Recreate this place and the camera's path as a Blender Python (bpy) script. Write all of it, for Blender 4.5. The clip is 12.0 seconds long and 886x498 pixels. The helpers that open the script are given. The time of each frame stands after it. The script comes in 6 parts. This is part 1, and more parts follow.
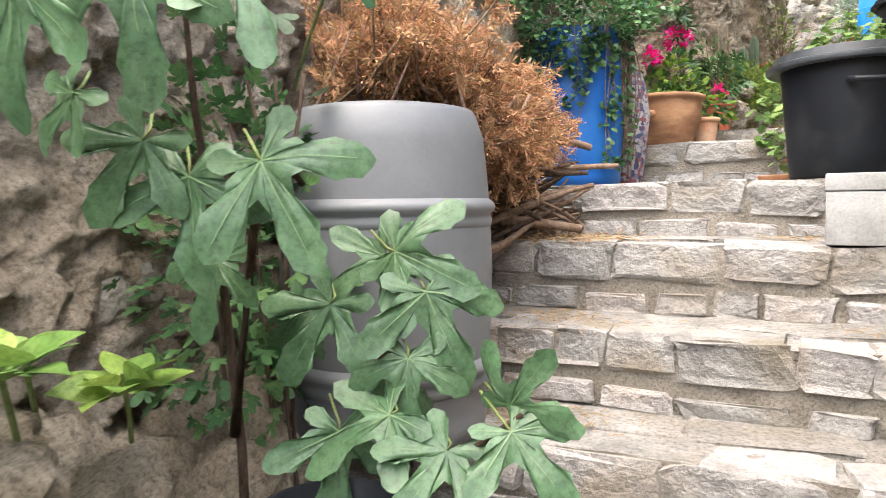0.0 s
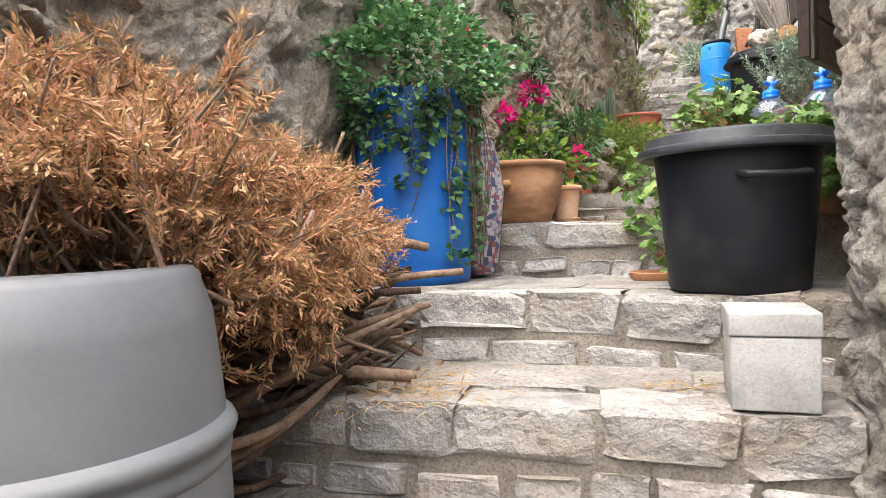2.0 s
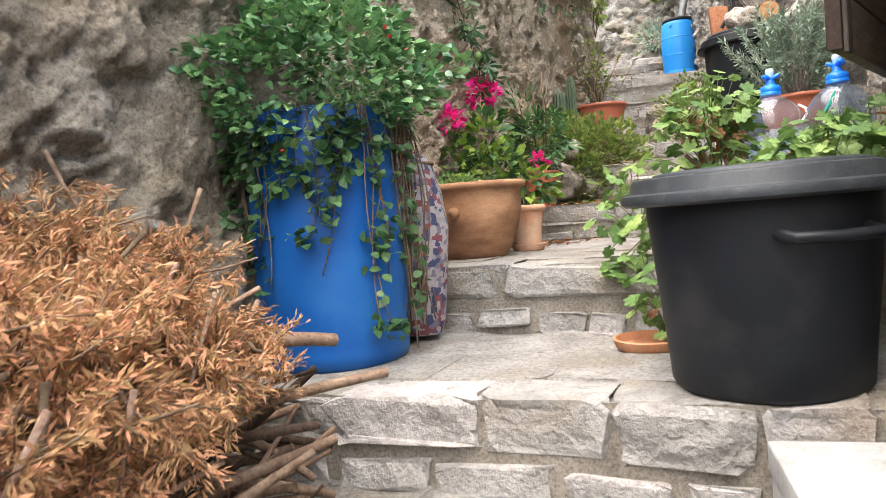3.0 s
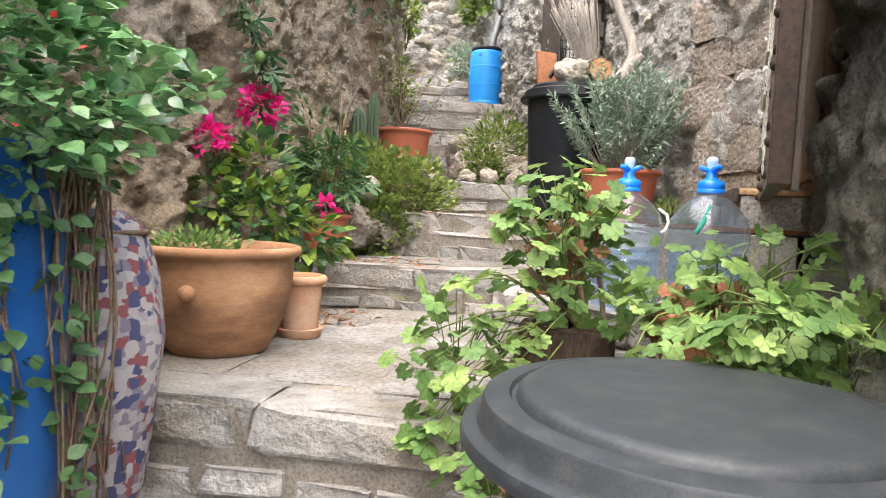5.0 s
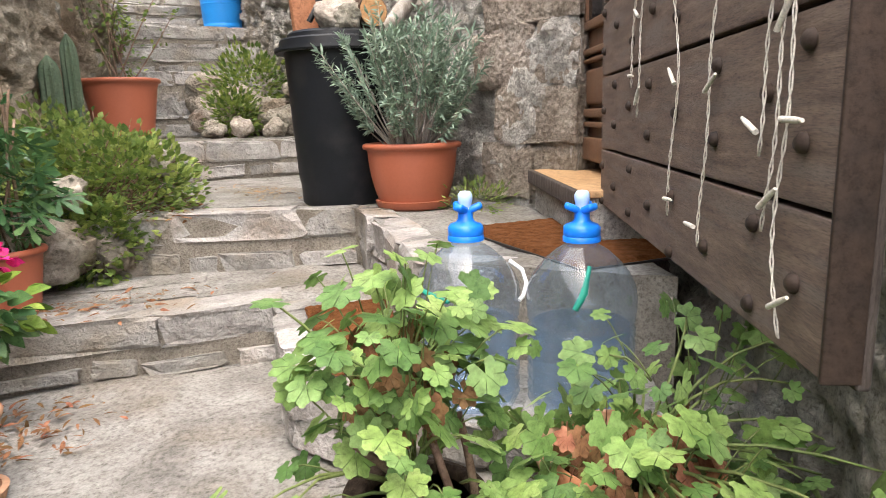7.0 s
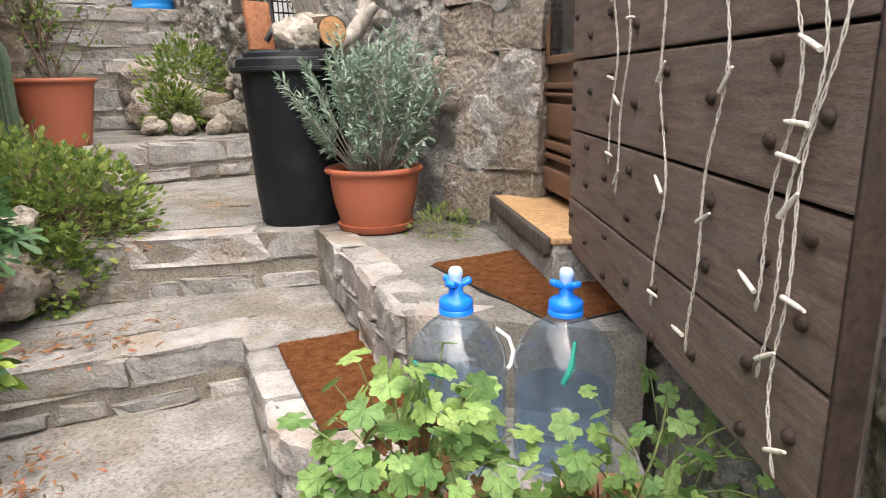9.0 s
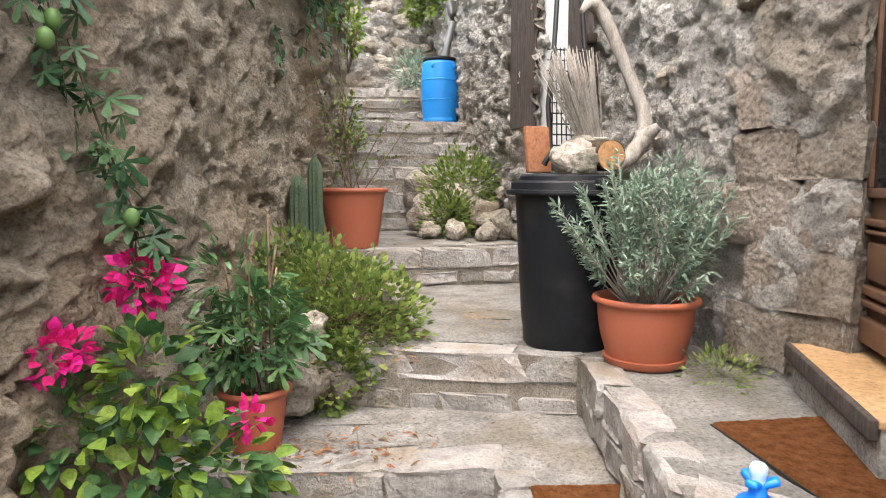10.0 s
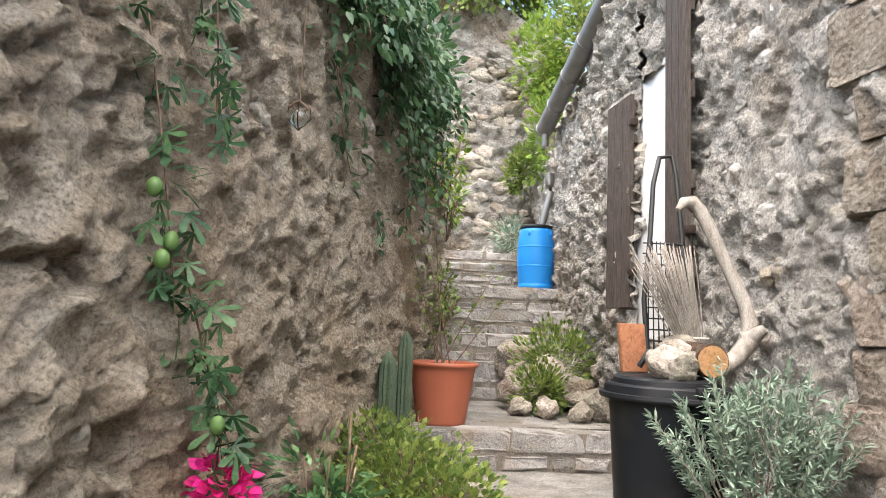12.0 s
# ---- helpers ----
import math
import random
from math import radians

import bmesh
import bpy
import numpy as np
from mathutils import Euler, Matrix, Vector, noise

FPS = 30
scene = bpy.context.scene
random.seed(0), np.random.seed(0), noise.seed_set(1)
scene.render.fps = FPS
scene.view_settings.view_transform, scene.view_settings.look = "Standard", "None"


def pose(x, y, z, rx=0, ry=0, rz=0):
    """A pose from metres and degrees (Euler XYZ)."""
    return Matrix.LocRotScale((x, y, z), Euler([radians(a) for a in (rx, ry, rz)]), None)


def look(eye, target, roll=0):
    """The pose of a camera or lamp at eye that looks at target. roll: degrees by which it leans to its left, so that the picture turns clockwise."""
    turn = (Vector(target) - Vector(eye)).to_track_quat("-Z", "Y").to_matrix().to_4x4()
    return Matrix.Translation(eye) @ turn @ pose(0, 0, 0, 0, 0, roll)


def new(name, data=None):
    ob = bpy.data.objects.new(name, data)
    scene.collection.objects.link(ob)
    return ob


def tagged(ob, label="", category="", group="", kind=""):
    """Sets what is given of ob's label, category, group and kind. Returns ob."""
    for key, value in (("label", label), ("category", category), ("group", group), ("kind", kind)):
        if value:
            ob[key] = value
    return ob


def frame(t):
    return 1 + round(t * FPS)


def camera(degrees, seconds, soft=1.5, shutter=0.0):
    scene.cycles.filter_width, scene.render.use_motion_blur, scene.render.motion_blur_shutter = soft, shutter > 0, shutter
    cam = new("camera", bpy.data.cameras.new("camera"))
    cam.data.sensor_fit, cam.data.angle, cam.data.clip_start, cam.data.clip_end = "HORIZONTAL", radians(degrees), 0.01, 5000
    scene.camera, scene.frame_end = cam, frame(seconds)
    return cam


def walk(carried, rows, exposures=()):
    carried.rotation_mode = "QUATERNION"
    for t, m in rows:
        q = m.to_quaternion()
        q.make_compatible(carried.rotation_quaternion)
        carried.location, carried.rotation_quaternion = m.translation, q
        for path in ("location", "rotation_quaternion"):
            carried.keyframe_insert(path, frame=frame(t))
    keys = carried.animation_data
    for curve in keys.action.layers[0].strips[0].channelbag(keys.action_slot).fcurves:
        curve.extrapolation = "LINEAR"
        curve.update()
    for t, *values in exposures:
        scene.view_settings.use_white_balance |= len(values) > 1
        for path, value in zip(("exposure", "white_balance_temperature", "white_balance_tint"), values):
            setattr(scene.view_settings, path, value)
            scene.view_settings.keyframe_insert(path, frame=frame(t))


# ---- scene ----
cam = camera(67.4, 12.0, soft=0.5, shutter=0.12)
PATH = [
    (0, (0.237, -2.476, 0.897), (-0.501, -0.621, 0.765), -0.6),
    (0.5, (0.151, -2.248, 0.99), (-0.259, -0.295, 0.854), -1.2),
    (1, (0.129, -2.117, 1.161), (-0.163, -0.145, 0.994), -2.3),
    (1.5, (0.163, -1.879, 1.188), (-0.104, 0.098, 1.056), -2.7),
    (2, (0.227, -1.685, 1.191), (-0.147, 0.279, 1.143), -1.8),
    (2.5, (0.23, -1.353, 1.207), (-0.129, 0.611, 1.086), -3.5),
    (2.7, (0.235, -1.209, 1.288), (-0.064, 0.766, 1.19), -4.8),
    (4.3, (0.3, -0.52, 1.606), (0.211, 1.474, 1.469), -0.6),
    (4.5, (0.307, -0.457, 1.604), (0.324, 1.537, 1.459), 0.1),
    (5, (0.271, -0.181, 1.701), (0.641, 1.78, 1.573), 2.6),
    (5.5, (0.3, -0.018, 1.802), (0.941, 1.86, 1.559), 3.6),
    (6, (0.394, 0.224, 1.884), (1.156, 2.06, 1.657), -0.3),
    (6.5, (0.424, 0.337, 1.991), (1.28, 2.106, 1.62), -1.9),
    (7, (0.448, 0.538, 2.017), (1.448, 2.225, 1.627), -1.7),
    (7.2, (0.44, 0.612, 2.081), (1.539, 2.211, 1.598), -0.7),
    (8.8, (0.358, 0.58, 2.23), (1.551, 2.104, 1.723), -0.9),
    (9, (0.349, 0.592, 2.246), (1.501, 2.153, 1.758), -1.1),
    (9.5, (0.3, 0.679, 2.3), (1.142, 2.457, 1.941), -0.7),
    (10, (0.359, 0.731, 2.352), (0.868, 2.655, 2.15), -0.1),
    (10.5, (0.419, 0.774, 2.412), (0.826, 2.731, 2.36), -0.1),
    (11, (0.435, 0.8, 2.455), (0.777, 2.769, 2.517), -0.5),
    (11.5, (0.411, 0.782, 2.488), (0.686, 2.756, 2.648), 1.2),
    (12, (0.391, 0.757, 2.541), (0.611, 2.731, 2.775), 2.4),
]
walk(cam, [(t, look(eye, target, roll)) for t, eye, target, roll in PATH], [(0, 2.28), (1.0, 2.05), (2.5, 2.05), (5.0, 2.1), (7.0, 1.88), (9.0, 1.8), (10.5, 1.92), (12, 1.97)])

# ---- light ----
world = bpy.data.worlds.new("sky")
scene.world = world
world.use_nodes = True
wn = world.node_tree
sky = wn.nodes.new("ShaderNodeTexSky")
sky.sky_type, sky.sun_disc = "NISHITA", False
sky.sun_elevation, sky.sun_rotation = radians(68), radians(204)
sky.air_density, sky.dust_density, sky.ozone_density = 1.0, 4.0, 1.0
wn.links.new(sky.outputs["Color"], wn.nodes["Background"].inputs["Color"])
wn.nodes["Background"].inputs["Strength"].default_value = 0.15
sun = new("sun", bpy.data.lights.new("sun", "SUN"))
sun.data.energy, sun.data.angle, sun.data.color = 2.3, radians(110), (1.0, 0.945, 0.855)
sun.matrix_world = look((-0.8, -1.9, 9.0), (0.6, 1.2, 1.0))

# ---- materials ----


def ramp_node(nt, stops):
    n = nt.nodes.new("ShaderNodeValToRGB")
    while len(n.color_ramp.elements) < len(stops):
        n.color_ramp.elements.new(0.5)
    for e, (p, c) in zip(n.color_ramp.elements, stops):
        e.position, e.color = p, (*c, 1)
    return n


def surface(name, cols, scale=6.0, rough=0.85, bump=0.4, fine=60.0, spec=0.3, vary=0.0, island=False, stain=None, stain_scale=1.3, metal=0.0,
            dist=0.02, coords="pos", stretch=(1, 1, 1), trans=0.0, pits=0.0, grain=0.8, warped=2.0, grit=1.0):
    """A procedural surface: broad patches of the colours, fine grain over them, stains and relief."""
    m = bpy.data.materials.new(name)
    m.use_nodes = True
    nt = m.node_tree
    b = nt.nodes["Principled BSDF"]
    L = nt.links.new
    if coords == "pos":
        src = nt.nodes.new("ShaderNodeNewGeometry").outputs["Position"]
    else:
        src = nt.nodes.new("ShaderNodeTexCoord").outputs["Object"]
    mp = nt.nodes.new("ShaderNodeMapping")
    mp.inputs["Scale"].default_value = stretch
    L(src, mp.inputs["Vector"])
    n1 = nt.nodes.new("ShaderNodeTexNoise")
    n1.inputs["Scale"].default_value, n1.inputs["Detail"].default_value, n1.inputs["Roughness"].default_value = scale, 6.0, 0.62
    L(mp.outputs[0], n1.inputs["Vector"])
    k = len(cols)
    r1 = ramp_node(nt, [(0.28 + 0.44 * i / max(1, k - 1), c) for i, c in enumerate(cols)])
    L(n1.outputs["Fac"], r1.inputs["Fac"])
    n2 = nt.nodes.new("ShaderNodeTexNoise")
    n2.inputs["Scale"].default_value, n2.inputs["Detail"].default_value, n2.inputs["Roughness"].default_value = fine, 6.0, 0.78
    L(mp.outputs[0], n2.inputs["Vector"])
    r2 = ramp_node(nt, [(0.32, (0.40, 0.385, 0.36)), (0.5, (1, 1, 1)), (0.70, (1.36, 1.36, 1.36))])
    L(n2.outputs["Fac"], r2.inputs["Fac"])
    mul = nt.nodes.new("ShaderNodeMix")
    mul.data_type, mul.blend_type = "RGBA", "MULTIPLY"
    mul.inputs["Factor"].default_value = grain
    L(r2.outputs["Color"], mul.inputs["B"])
    col = r1.outputs["Color"]
    if stain:
        n3 = nt.nodes.new("ShaderNodeTexNoise")
        n3.inputs["Scale"].default_value, n3.inputs["Detail"].default_value = stain_scale, 7.0
        L(mp.outputs[0], n3.inputs["Vector"])
        r3 = ramp_node(nt, [(0.50, (0, 0, 0)), (0.66, (1, 1, 1))])
        L(n3.outputs["Fac"], r3.inputs["Fac"])
        mx = nt.nodes.new("ShaderNodeMix")
        mx.data_type = "RGBA"
        mx.inputs["B"].default_value = (*stain, 1)
        L(r3.outputs["Color"], mx.inputs["Factor"])
        L(col, mx.inputs["A"])
        col = mx.outputs["Result"]
    L(col, mul.inputs["A"])
    col = mul.outputs["Result"]
    if vary:
        rnd = nt.nodes.new("ShaderNodeNewGeometry").outputs["Random Per Island"] if island else nt.nodes.new("ShaderNodeObjectInfo").outputs["Random"]
        hsv = nt.nodes.new("ShaderNodeHueSaturation")
        v = nt.nodes.new("ShaderNodeMapRange")
        v.inputs["To Min"].default_value, v.inputs["To Max"].default_value = 1 - vary, 1 + vary
        L(rnd, v.inputs["Value"])
        L(v.outputs[0], hsv.inputs["Value"])
        h = nt.nodes.new("ShaderNodeMapRange")
        h.inputs["To Min"].default_value, h.inputs["To Max"].default_value = 0.5 + 0.06 * vary, 0.5 - 0.06 * vary
        L(rnd, h.inputs["Value"])
        L(h.outputs[0], hsv.inputs["Hue"])
        L(col, hsv.inputs["Color"])
        col = hsv.outputs["Color"]
    height = n2.outputs["Fac"]
    if pits:
        vo = nt.nodes.new("ShaderNodeTexVoronoi")
        vo.inputs["Scale"].default_value = pits
        warp = nt.nodes.new("ShaderNodeVectorMath")
        warp.operation = "MULTIPLY_ADD"
        warp.inputs[1].default_value = (warped / pits,) * 3
        L(n1.outputs["Color"], warp.inputs[0])
        L(mp.outputs[0], warp.inputs[2])
        L(warp.outputs[0], vo.inputs["Vector"])
        ad = nt.nodes.new("ShaderNodeMath")
        ad.operation = "MULTIPLY_ADD"
        L(n2.outputs["Fac"], ad.inputs[0])
        ad.inputs[1].default_value = grit
        L(vo.outputs["Distance"], ad.inputs[2])
        height = ad.outputs[0]
    if bump:
        bp = nt.nodes.new("ShaderNodeBump")
        bp.inputs["Strength"].default_value, bp.inputs["Distance"].default_value = bump, dist
        L(height, bp.inputs["Height"])
        L(bp.outputs[0], b.inputs["Normal"])
    L(col, b.inputs["Base Color"])
    rr = nt.nodes.new("ShaderNodeMapRange")
    rr.inputs["To Min"].default_value, rr.inputs["To Max"].default_value = max(0.02, rough - 0.12), min(1, rough + 0.12)
    L(n1.outputs["Fac"], rr.inputs["Value"])
    L(rr.outputs[0], b.inputs["Roughness"])
    b.inputs["Specular IOR Level"].default_value = spec
    b.inputs["Metallic"].default_value = metal
    if trans:
        tr = nt.nodes.new("ShaderNodeBsdfTranslucent")
        L(col, tr.inputs["Color"])
        ms = nt.nodes.new("ShaderNodeMixShader")
        ms.inputs["Fac"].default_value = trans
        L(b.outputs[0], ms.inputs[1])
        L(tr.outputs[0], ms.inputs[2])
        L(ms.outputs[0], nt.nodes["Material Output"].inputs["Surface"])
    return m


M_WALL_L = surface("lime_rubble_wall", [(0.26, 0.205, 0.147), (0.50, 0.42, 0.318), (0.68, 0.607, 0.495)], 6.0, 0.95, 1.0, 95, 0.12, stain=(0.50, 0.385, 0.27), stain_scale=0.8, dist=0.035, pits=40, grain=1.0, grit=1.2)
M_WALL_R = surface("pale_mortar_wall", [(0.33, 0.30, 0.26), (0.58, 0.54, 0.485), (0.72, 0.685, 0.63)], 9.0, 0.95, 1.0, 95, 0.12, stain=(0.44, 0.38, 0.31), stain_scale=1.4, dist=0.030, pits=34, grain=1.0, grit=1.1)
M_WALL_N = surface("grey_rubble_wall", [(0.21, 0.19, 0.165), (0.37, 0.345, 0.31), (0.52, 0.495, 0.45)], 8.0, 0.95, 1.0, 90, 0.12, stain=(0.28, 0.235, 0.185), stain_scale=1.8, dist=0.03, pits=30, grain=1.0)
M_WALL_E = surface("pale_lime_rubble", [(0.26, 0.23, 0.19), (0.49, 0.45, 0.39), (0.66, 0.62, 0.555)], 7.0, 0.95, 1.0, 95, 0.12, stain=(0.38, 0.31, 0.235), stain_scale=1.6, dist=0.03, pits=36, grain=1.0, grit=1.2)
M_STONE = surface("grey_limestone", [(0.20, 0.184, 0.17), (0.35, 0.332, 0.312), (0.47, 0.455, 0.432)], 8.0, 0.85, 0.9, 90, 0.2, vary=0.2, stain=(0.28, 0.24, 0.195), stain_scale=4.0, dist=0.020, grain=0.5, pits=11, warped=3.5, grit=0.22)
M_STONE_W = surface("weathered_wall_stone", [(0.22, 0.19, 0.155), (0.40, 0.355, 0.295), (0.54, 0.49, 0.42)], 8.0, 0.92, 0.8, 45, 0.2, vary=0.25, stain=(0.20, 0.16, 0.12), stain_scale=4.0, dist=0.02, pits=40)
M_STONE_P = surface("pale_wall_stone", [(0.34, 0.31, 0.27), (0.56, 0.525, 0.475), (0.71, 0.68, 0.63)], 8.0, 0.92, 0.9, 60, 0.15, vary=0.2, stain=(0.40, 0.34, 0.26), stain_scale=4.0, dist=0.02, pits=30)
M_TREAD = surface("worn_pale_tread", [(0.15, 0.14, 0.127), (0.255, 0.242, 0.223), (0.35, 0.336, 0.314)], 5.5, 0.9, 0.7, 70, 0.2, vary=0.1, stain=(0.205, 0.183, 0.152), stain_scale=2.6, dist=0.015, grain=1.0, pits=9, warped=4.0, grit=0.6)
M_MORTAR = surface("grey_mortar", [(0.17, 0.147, 0.12), (0.27, 0.24, 0.20), (0.35, 0.315, 0.265)], 9.0, 0.97, 0.9, 110, 0.1, dist=0.012, grain=1.0)
M_TUFA = surface("brown_porous_tufa", [(0.20, 0.16, 0.125), (0.37, 0.31, 0.25), (0.50, 0.44, 0.37)], 9.0, 0.95, 1.0, 60, 0.1, vary=0.15, dist=0.03, pits=40)
M_GROUND = surface("packed_earth", [(0.13, 0.10, 0.07), (0.24, 0.2, 0.15), (0.33, 0.29, 0.23)], 5.0, 0.97, 0.6, 60, 0.1)
M_CONCRETE = surface("cast_concrete", [(0.27, 0.267, 0.252), (0.35, 0.346, 0.33), (0.41, 0.406, 0.39)], 9.0, 0.92, 0.5, 120, 0.15, dist=0.005, grain=0.4)
M_TERRA = surface("fired_terracotta", [(0.34, 0.14, 0.07), (0.45, 0.20, 0.10), (0.52, 0.27, 0.15)], 5.0, 0.8, 0.2, 60, 0.25, stain=(0.50, 0.33, 0.22), stain_scale=5.0, dist=0.004, grain=0.35)
M_TERRA_PALE = surface("pale_terracotta", [(0.24, 0.117, 0.06), (0.36, 0.19, 0.10), (0.45, 0.262, 0.148)], 4.0, 0.75, 0.25, 55, 0.25, stain=(0.17, 0.085, 0.048), stain_scale=3.0, dist=0.004, stretch=(1, 1, 2.5), grain=0.4)
M_PLASTIC_TERRA = surface("terracotta_plastic", [(0.36, 0.105, 0.055), (0.40, 0.12, 0.065)], 3.0, 0.5, 0.05, 80, 0.4, dist=0.002, grain=0.12)
M_BLUE = surface("blue_polythene", [(0.006, 0.075, 0.28), (0.010, 0.10, 0.34)], 3.0, 0.45, 0.05, 60, 0.3, stain=(0.018, 0.115, 0.33), stain_scale=4.0, dist=0.003, grain=0.12)
M_BLUE_LIGHT = surface("bright_blue_polythene", [(0.015, 0.22, 0.62), (0.02, 0.26, 0.70)], 3.0, 0.45, 0.05, 60, 0.4, dist=0.003, grain=0.12)
M_BLACK = surface("black_plastic", [(0.008, 0.0092, 0.0115), (0.014, 0.0158, 0.019)], 4.0, 0.5, 0.06, 120, 0.22, stain=(0.024, 0.024, 0.025), stain_scale=5.0, dist=0.002, grain=0.3)
# faded black, made paler still than M_BLACK for the sky reflected in the lid
M_LID = surface("faded_skylit_black_plastic", [(0.024, 0.028, 0.031), (0.034, 0.038, 0.042)], 9.0, 0.45, 0.15, 210, 0.28, stain=(0.042, 0.045, 0.047), stain_scale=30.0, dist=0.002, grain=0.7)
M_GREY = surface("grey_polythene", [(0.122, 0.127, 0.132), (0.165, 0.17, 0.175)], 3.0, 0.45, 0.06, 80, 0.4, stain=(0.13, 0.135, 0.14), stain_scale=4.0, dist=0.002, grain=0.12)
M_WOOD = surface("old_brown_boards", [(0.075, 0.05, 0.036), (0.145, 0.10, 0.075), (0.215, 0.158, 0.12)], 5.0, 0.65, 0.6, 45, 0.3, stain=(0.15, 0.115, 0.095), stain_scale=3.0, dist=0.008, stretch=(1.5, 1.5, 14), grain=1.0)
M_WOOD_V = surface("grey_brown_shutter", [(0.045, 0.035, 0.03), (0.085, 0.068, 0.058), (0.13, 0.11, 0.095)], 8.0, 0.85, 0.6, 60, 0.2, dist=0.006, stretch=(8, 8, 1))
M_DOOR = surface("varnished_door", [(0.11, 0.055, 0.03), (0.17, 0.09, 0.05)], 6.0, 0.45, 0.3, 50, 0.4, dist=0.004, stretch=(6, 6, 1))
M_IRON = surface("rusty_iron", [(0.03, 0.022, 0.018), (0.07, 0.045, 0.032)], 20.0, 0.7, 0.3, 90, 0.4, metal=0.5, dist=0.003)
M_ZINC = surface("grey_zinc", [(0.20, 0.195, 0.185), (0.30, 0.295, 0.285)], 6.0, 0.5, 0.1, 60, 0.5, metal=0.7, dist=0.003, grain=0.12)
M_WHITE = surface("white_painted_panel", [(0.72, 0.72, 0.71), (0.80, 0.80, 0.79)], 2.0, 0.5, 0.05, 30, 0.3, dist=0.003, grain=0.12)
M_BARK = surface("dark_bark", [(0.035, 0.022, 0.015), (0.09, 0.062, 0.045), (0.15, 0.11, 0.08)], 14.0, 0.95, 0.9, 70, 0.1, dist=0.01, stretch=(3, 3, 1))
M_TWIG = surface("dry_twig", [(0.10, 0.062, 0.042), (0.19, 0.128, 0.088), (0.29, 0.215, 0.155)], 16.0, 0.9, 0.6, 90, 0.15, vary=0.3, island=True, dist=0.005)
M_DRIFT = surface("silver_driftwood", [(0.20, 0.165, 0.135), (0.33, 0.295, 0.255), (0.44, 0.41, 0.37)], 9.0, 0.85, 0.6, 70, 0.2, dist=0.006, stretch=(4, 4, 1))
M_CUTWOOD = surface("sawn_orange_wood", [(0.36, 0.19, 0.08), (0.48, 0.28, 0.14)], 9.0, 0.75, 0.2, 60, 0.2, dist=0.003)
M_BRICK = surface("red_wood_plank", [(0.22, 0.085, 0.04), (0.33, 0.15, 0.08)], 8.0, 0.7, 0.3, 60, 0.2, dist=0.003)
M_TILE = surface("ochre_sill_tile", [(0.38, 0.22, 0.10), (0.52, 0.33, 0.17)], 8.0, 0.6, 0.15, 60, 0.3, dist=0.003)
M_MAT = surface("coir_mat", [(0.11, 0.042, 0.015), (0.19, 0.075, 0.028), (0.25, 0.115, 0.05)], 30.0, 0.98, 1.0, 220, 0.05, dist=0.012)
M_SOIL = surface("dark_soil", [(0.03, 0.022, 0.016), (0.08, 0.058, 0.04)], 30.0, 0.98, 1.0, 90, 0.05)


def leafy(name, cols, vary=0.35, rough=0.5, trans=0.25, scale=9.0, spec=0.35):
    return surface(name, cols, scale, rough, 0.15, 70, spec, vary=vary, island=True, dist=0.004, trans=trans)


M_FIG = leafy("fig_leaf", [(0.045, 0.098, 0.043), (0.075, 0.145, 0.068), (0.12, 0.205, 0.105)], 0.25, 0.4, 0.22, 14.0, 0.45)
M_GER = leafy("geranium_leaf", [(0.10, 0.19, 0.045), (0.175, 0.285, 0.08), (0.27, 0.38, 0.14)], 0.35, 0.55, 0.3, 20)
M_IVY = leafy("ivy_leaf", [(0.03, 0.08, 0.025), (0.06, 0.13, 0.045), (0.10, 0.19, 0.065)], 0.4, 0.45, 0.2, 20)
M_DARKLEAF = leafy("dark_creeper_leaf", [(0.026, 0.066, 0.028), (0.055, 0.118, 0.048), (0.095, 0.17, 0.072)], 0.4, 0.45, 0.25, 20)
M_MINT = leafy("glossy_small_leaf", [(0.05, 0.125, 0.042), (0.095, 0.205, 0.075), (0.18, 0.32, 0.145)], 0.45, 0.28, 0.2, 20, 0.6)
M_LIME = leafy("lime_leaf", [(0.13, 0.22, 0.03), (0.21, 0.32, 0.05), (0.30, 0.38, 0.09)], 0.3, 0.5, 0.3, 20)
M_WEED = leafy("broad_weed_leaf", [(0.11, 0.20, 0.035), (0.18, 0.29, 0.06), (0.27, 0.37, 0.10)], 0.35, 0.5, 0.3, 20)
M_COVER = leafy("olive_cover_leaf", [(0.105, 0.165, 0.033), (0.18, 0.25, 0.058), (0.275, 0.335, 0.10)], 0.4, 0.55, 0.3, 25)
M_LAV = leafy("silver_green_needle", [(0.15, 0.22, 0.16), (0.235, 0.32, 0.235), (0.33, 0.415, 0.32)], 0.3, 0.65, 0.15, 25)
M_DRY = leafy("dry_rust_needle", [(0.27, 0.14, 0.07), (0.43, 0.245, 0.125), (0.56, 0.36, 0.20)], 0.35, 0.85, 0.25, 12, 0.1)
M_STRAW = leafy("straw_litter", [(0.20, 0.125, 0.06), (0.33, 0.22, 0.11), (0.45, 0.32, 0.18)], 0.3, 0.9, 0.1, 25, 0.1)
M_FRUIT = surface("green_fruit", [(0.07, 0.13, 0.035), (0.11, 0.19, 0.055)], 12.0, 0.5, 0.0, 60, 0.3, grain=0.3)
M_TEAL = surface("teal_plastic_strip", [(0.01, 0.20, 0.14), (0.02, 0.28, 0.20)], 8.0, 0.5, 0.0, 60, 0.3, grain=0.2)
M_DEAD = leafy("fallen_brown_leaf", [(0.13, 0.06, 0.03), (0.24, 0.12, 0.06), (0.36, 0.21, 0.11)], 0.35, 0.85, 0.15, 25, 0.1)
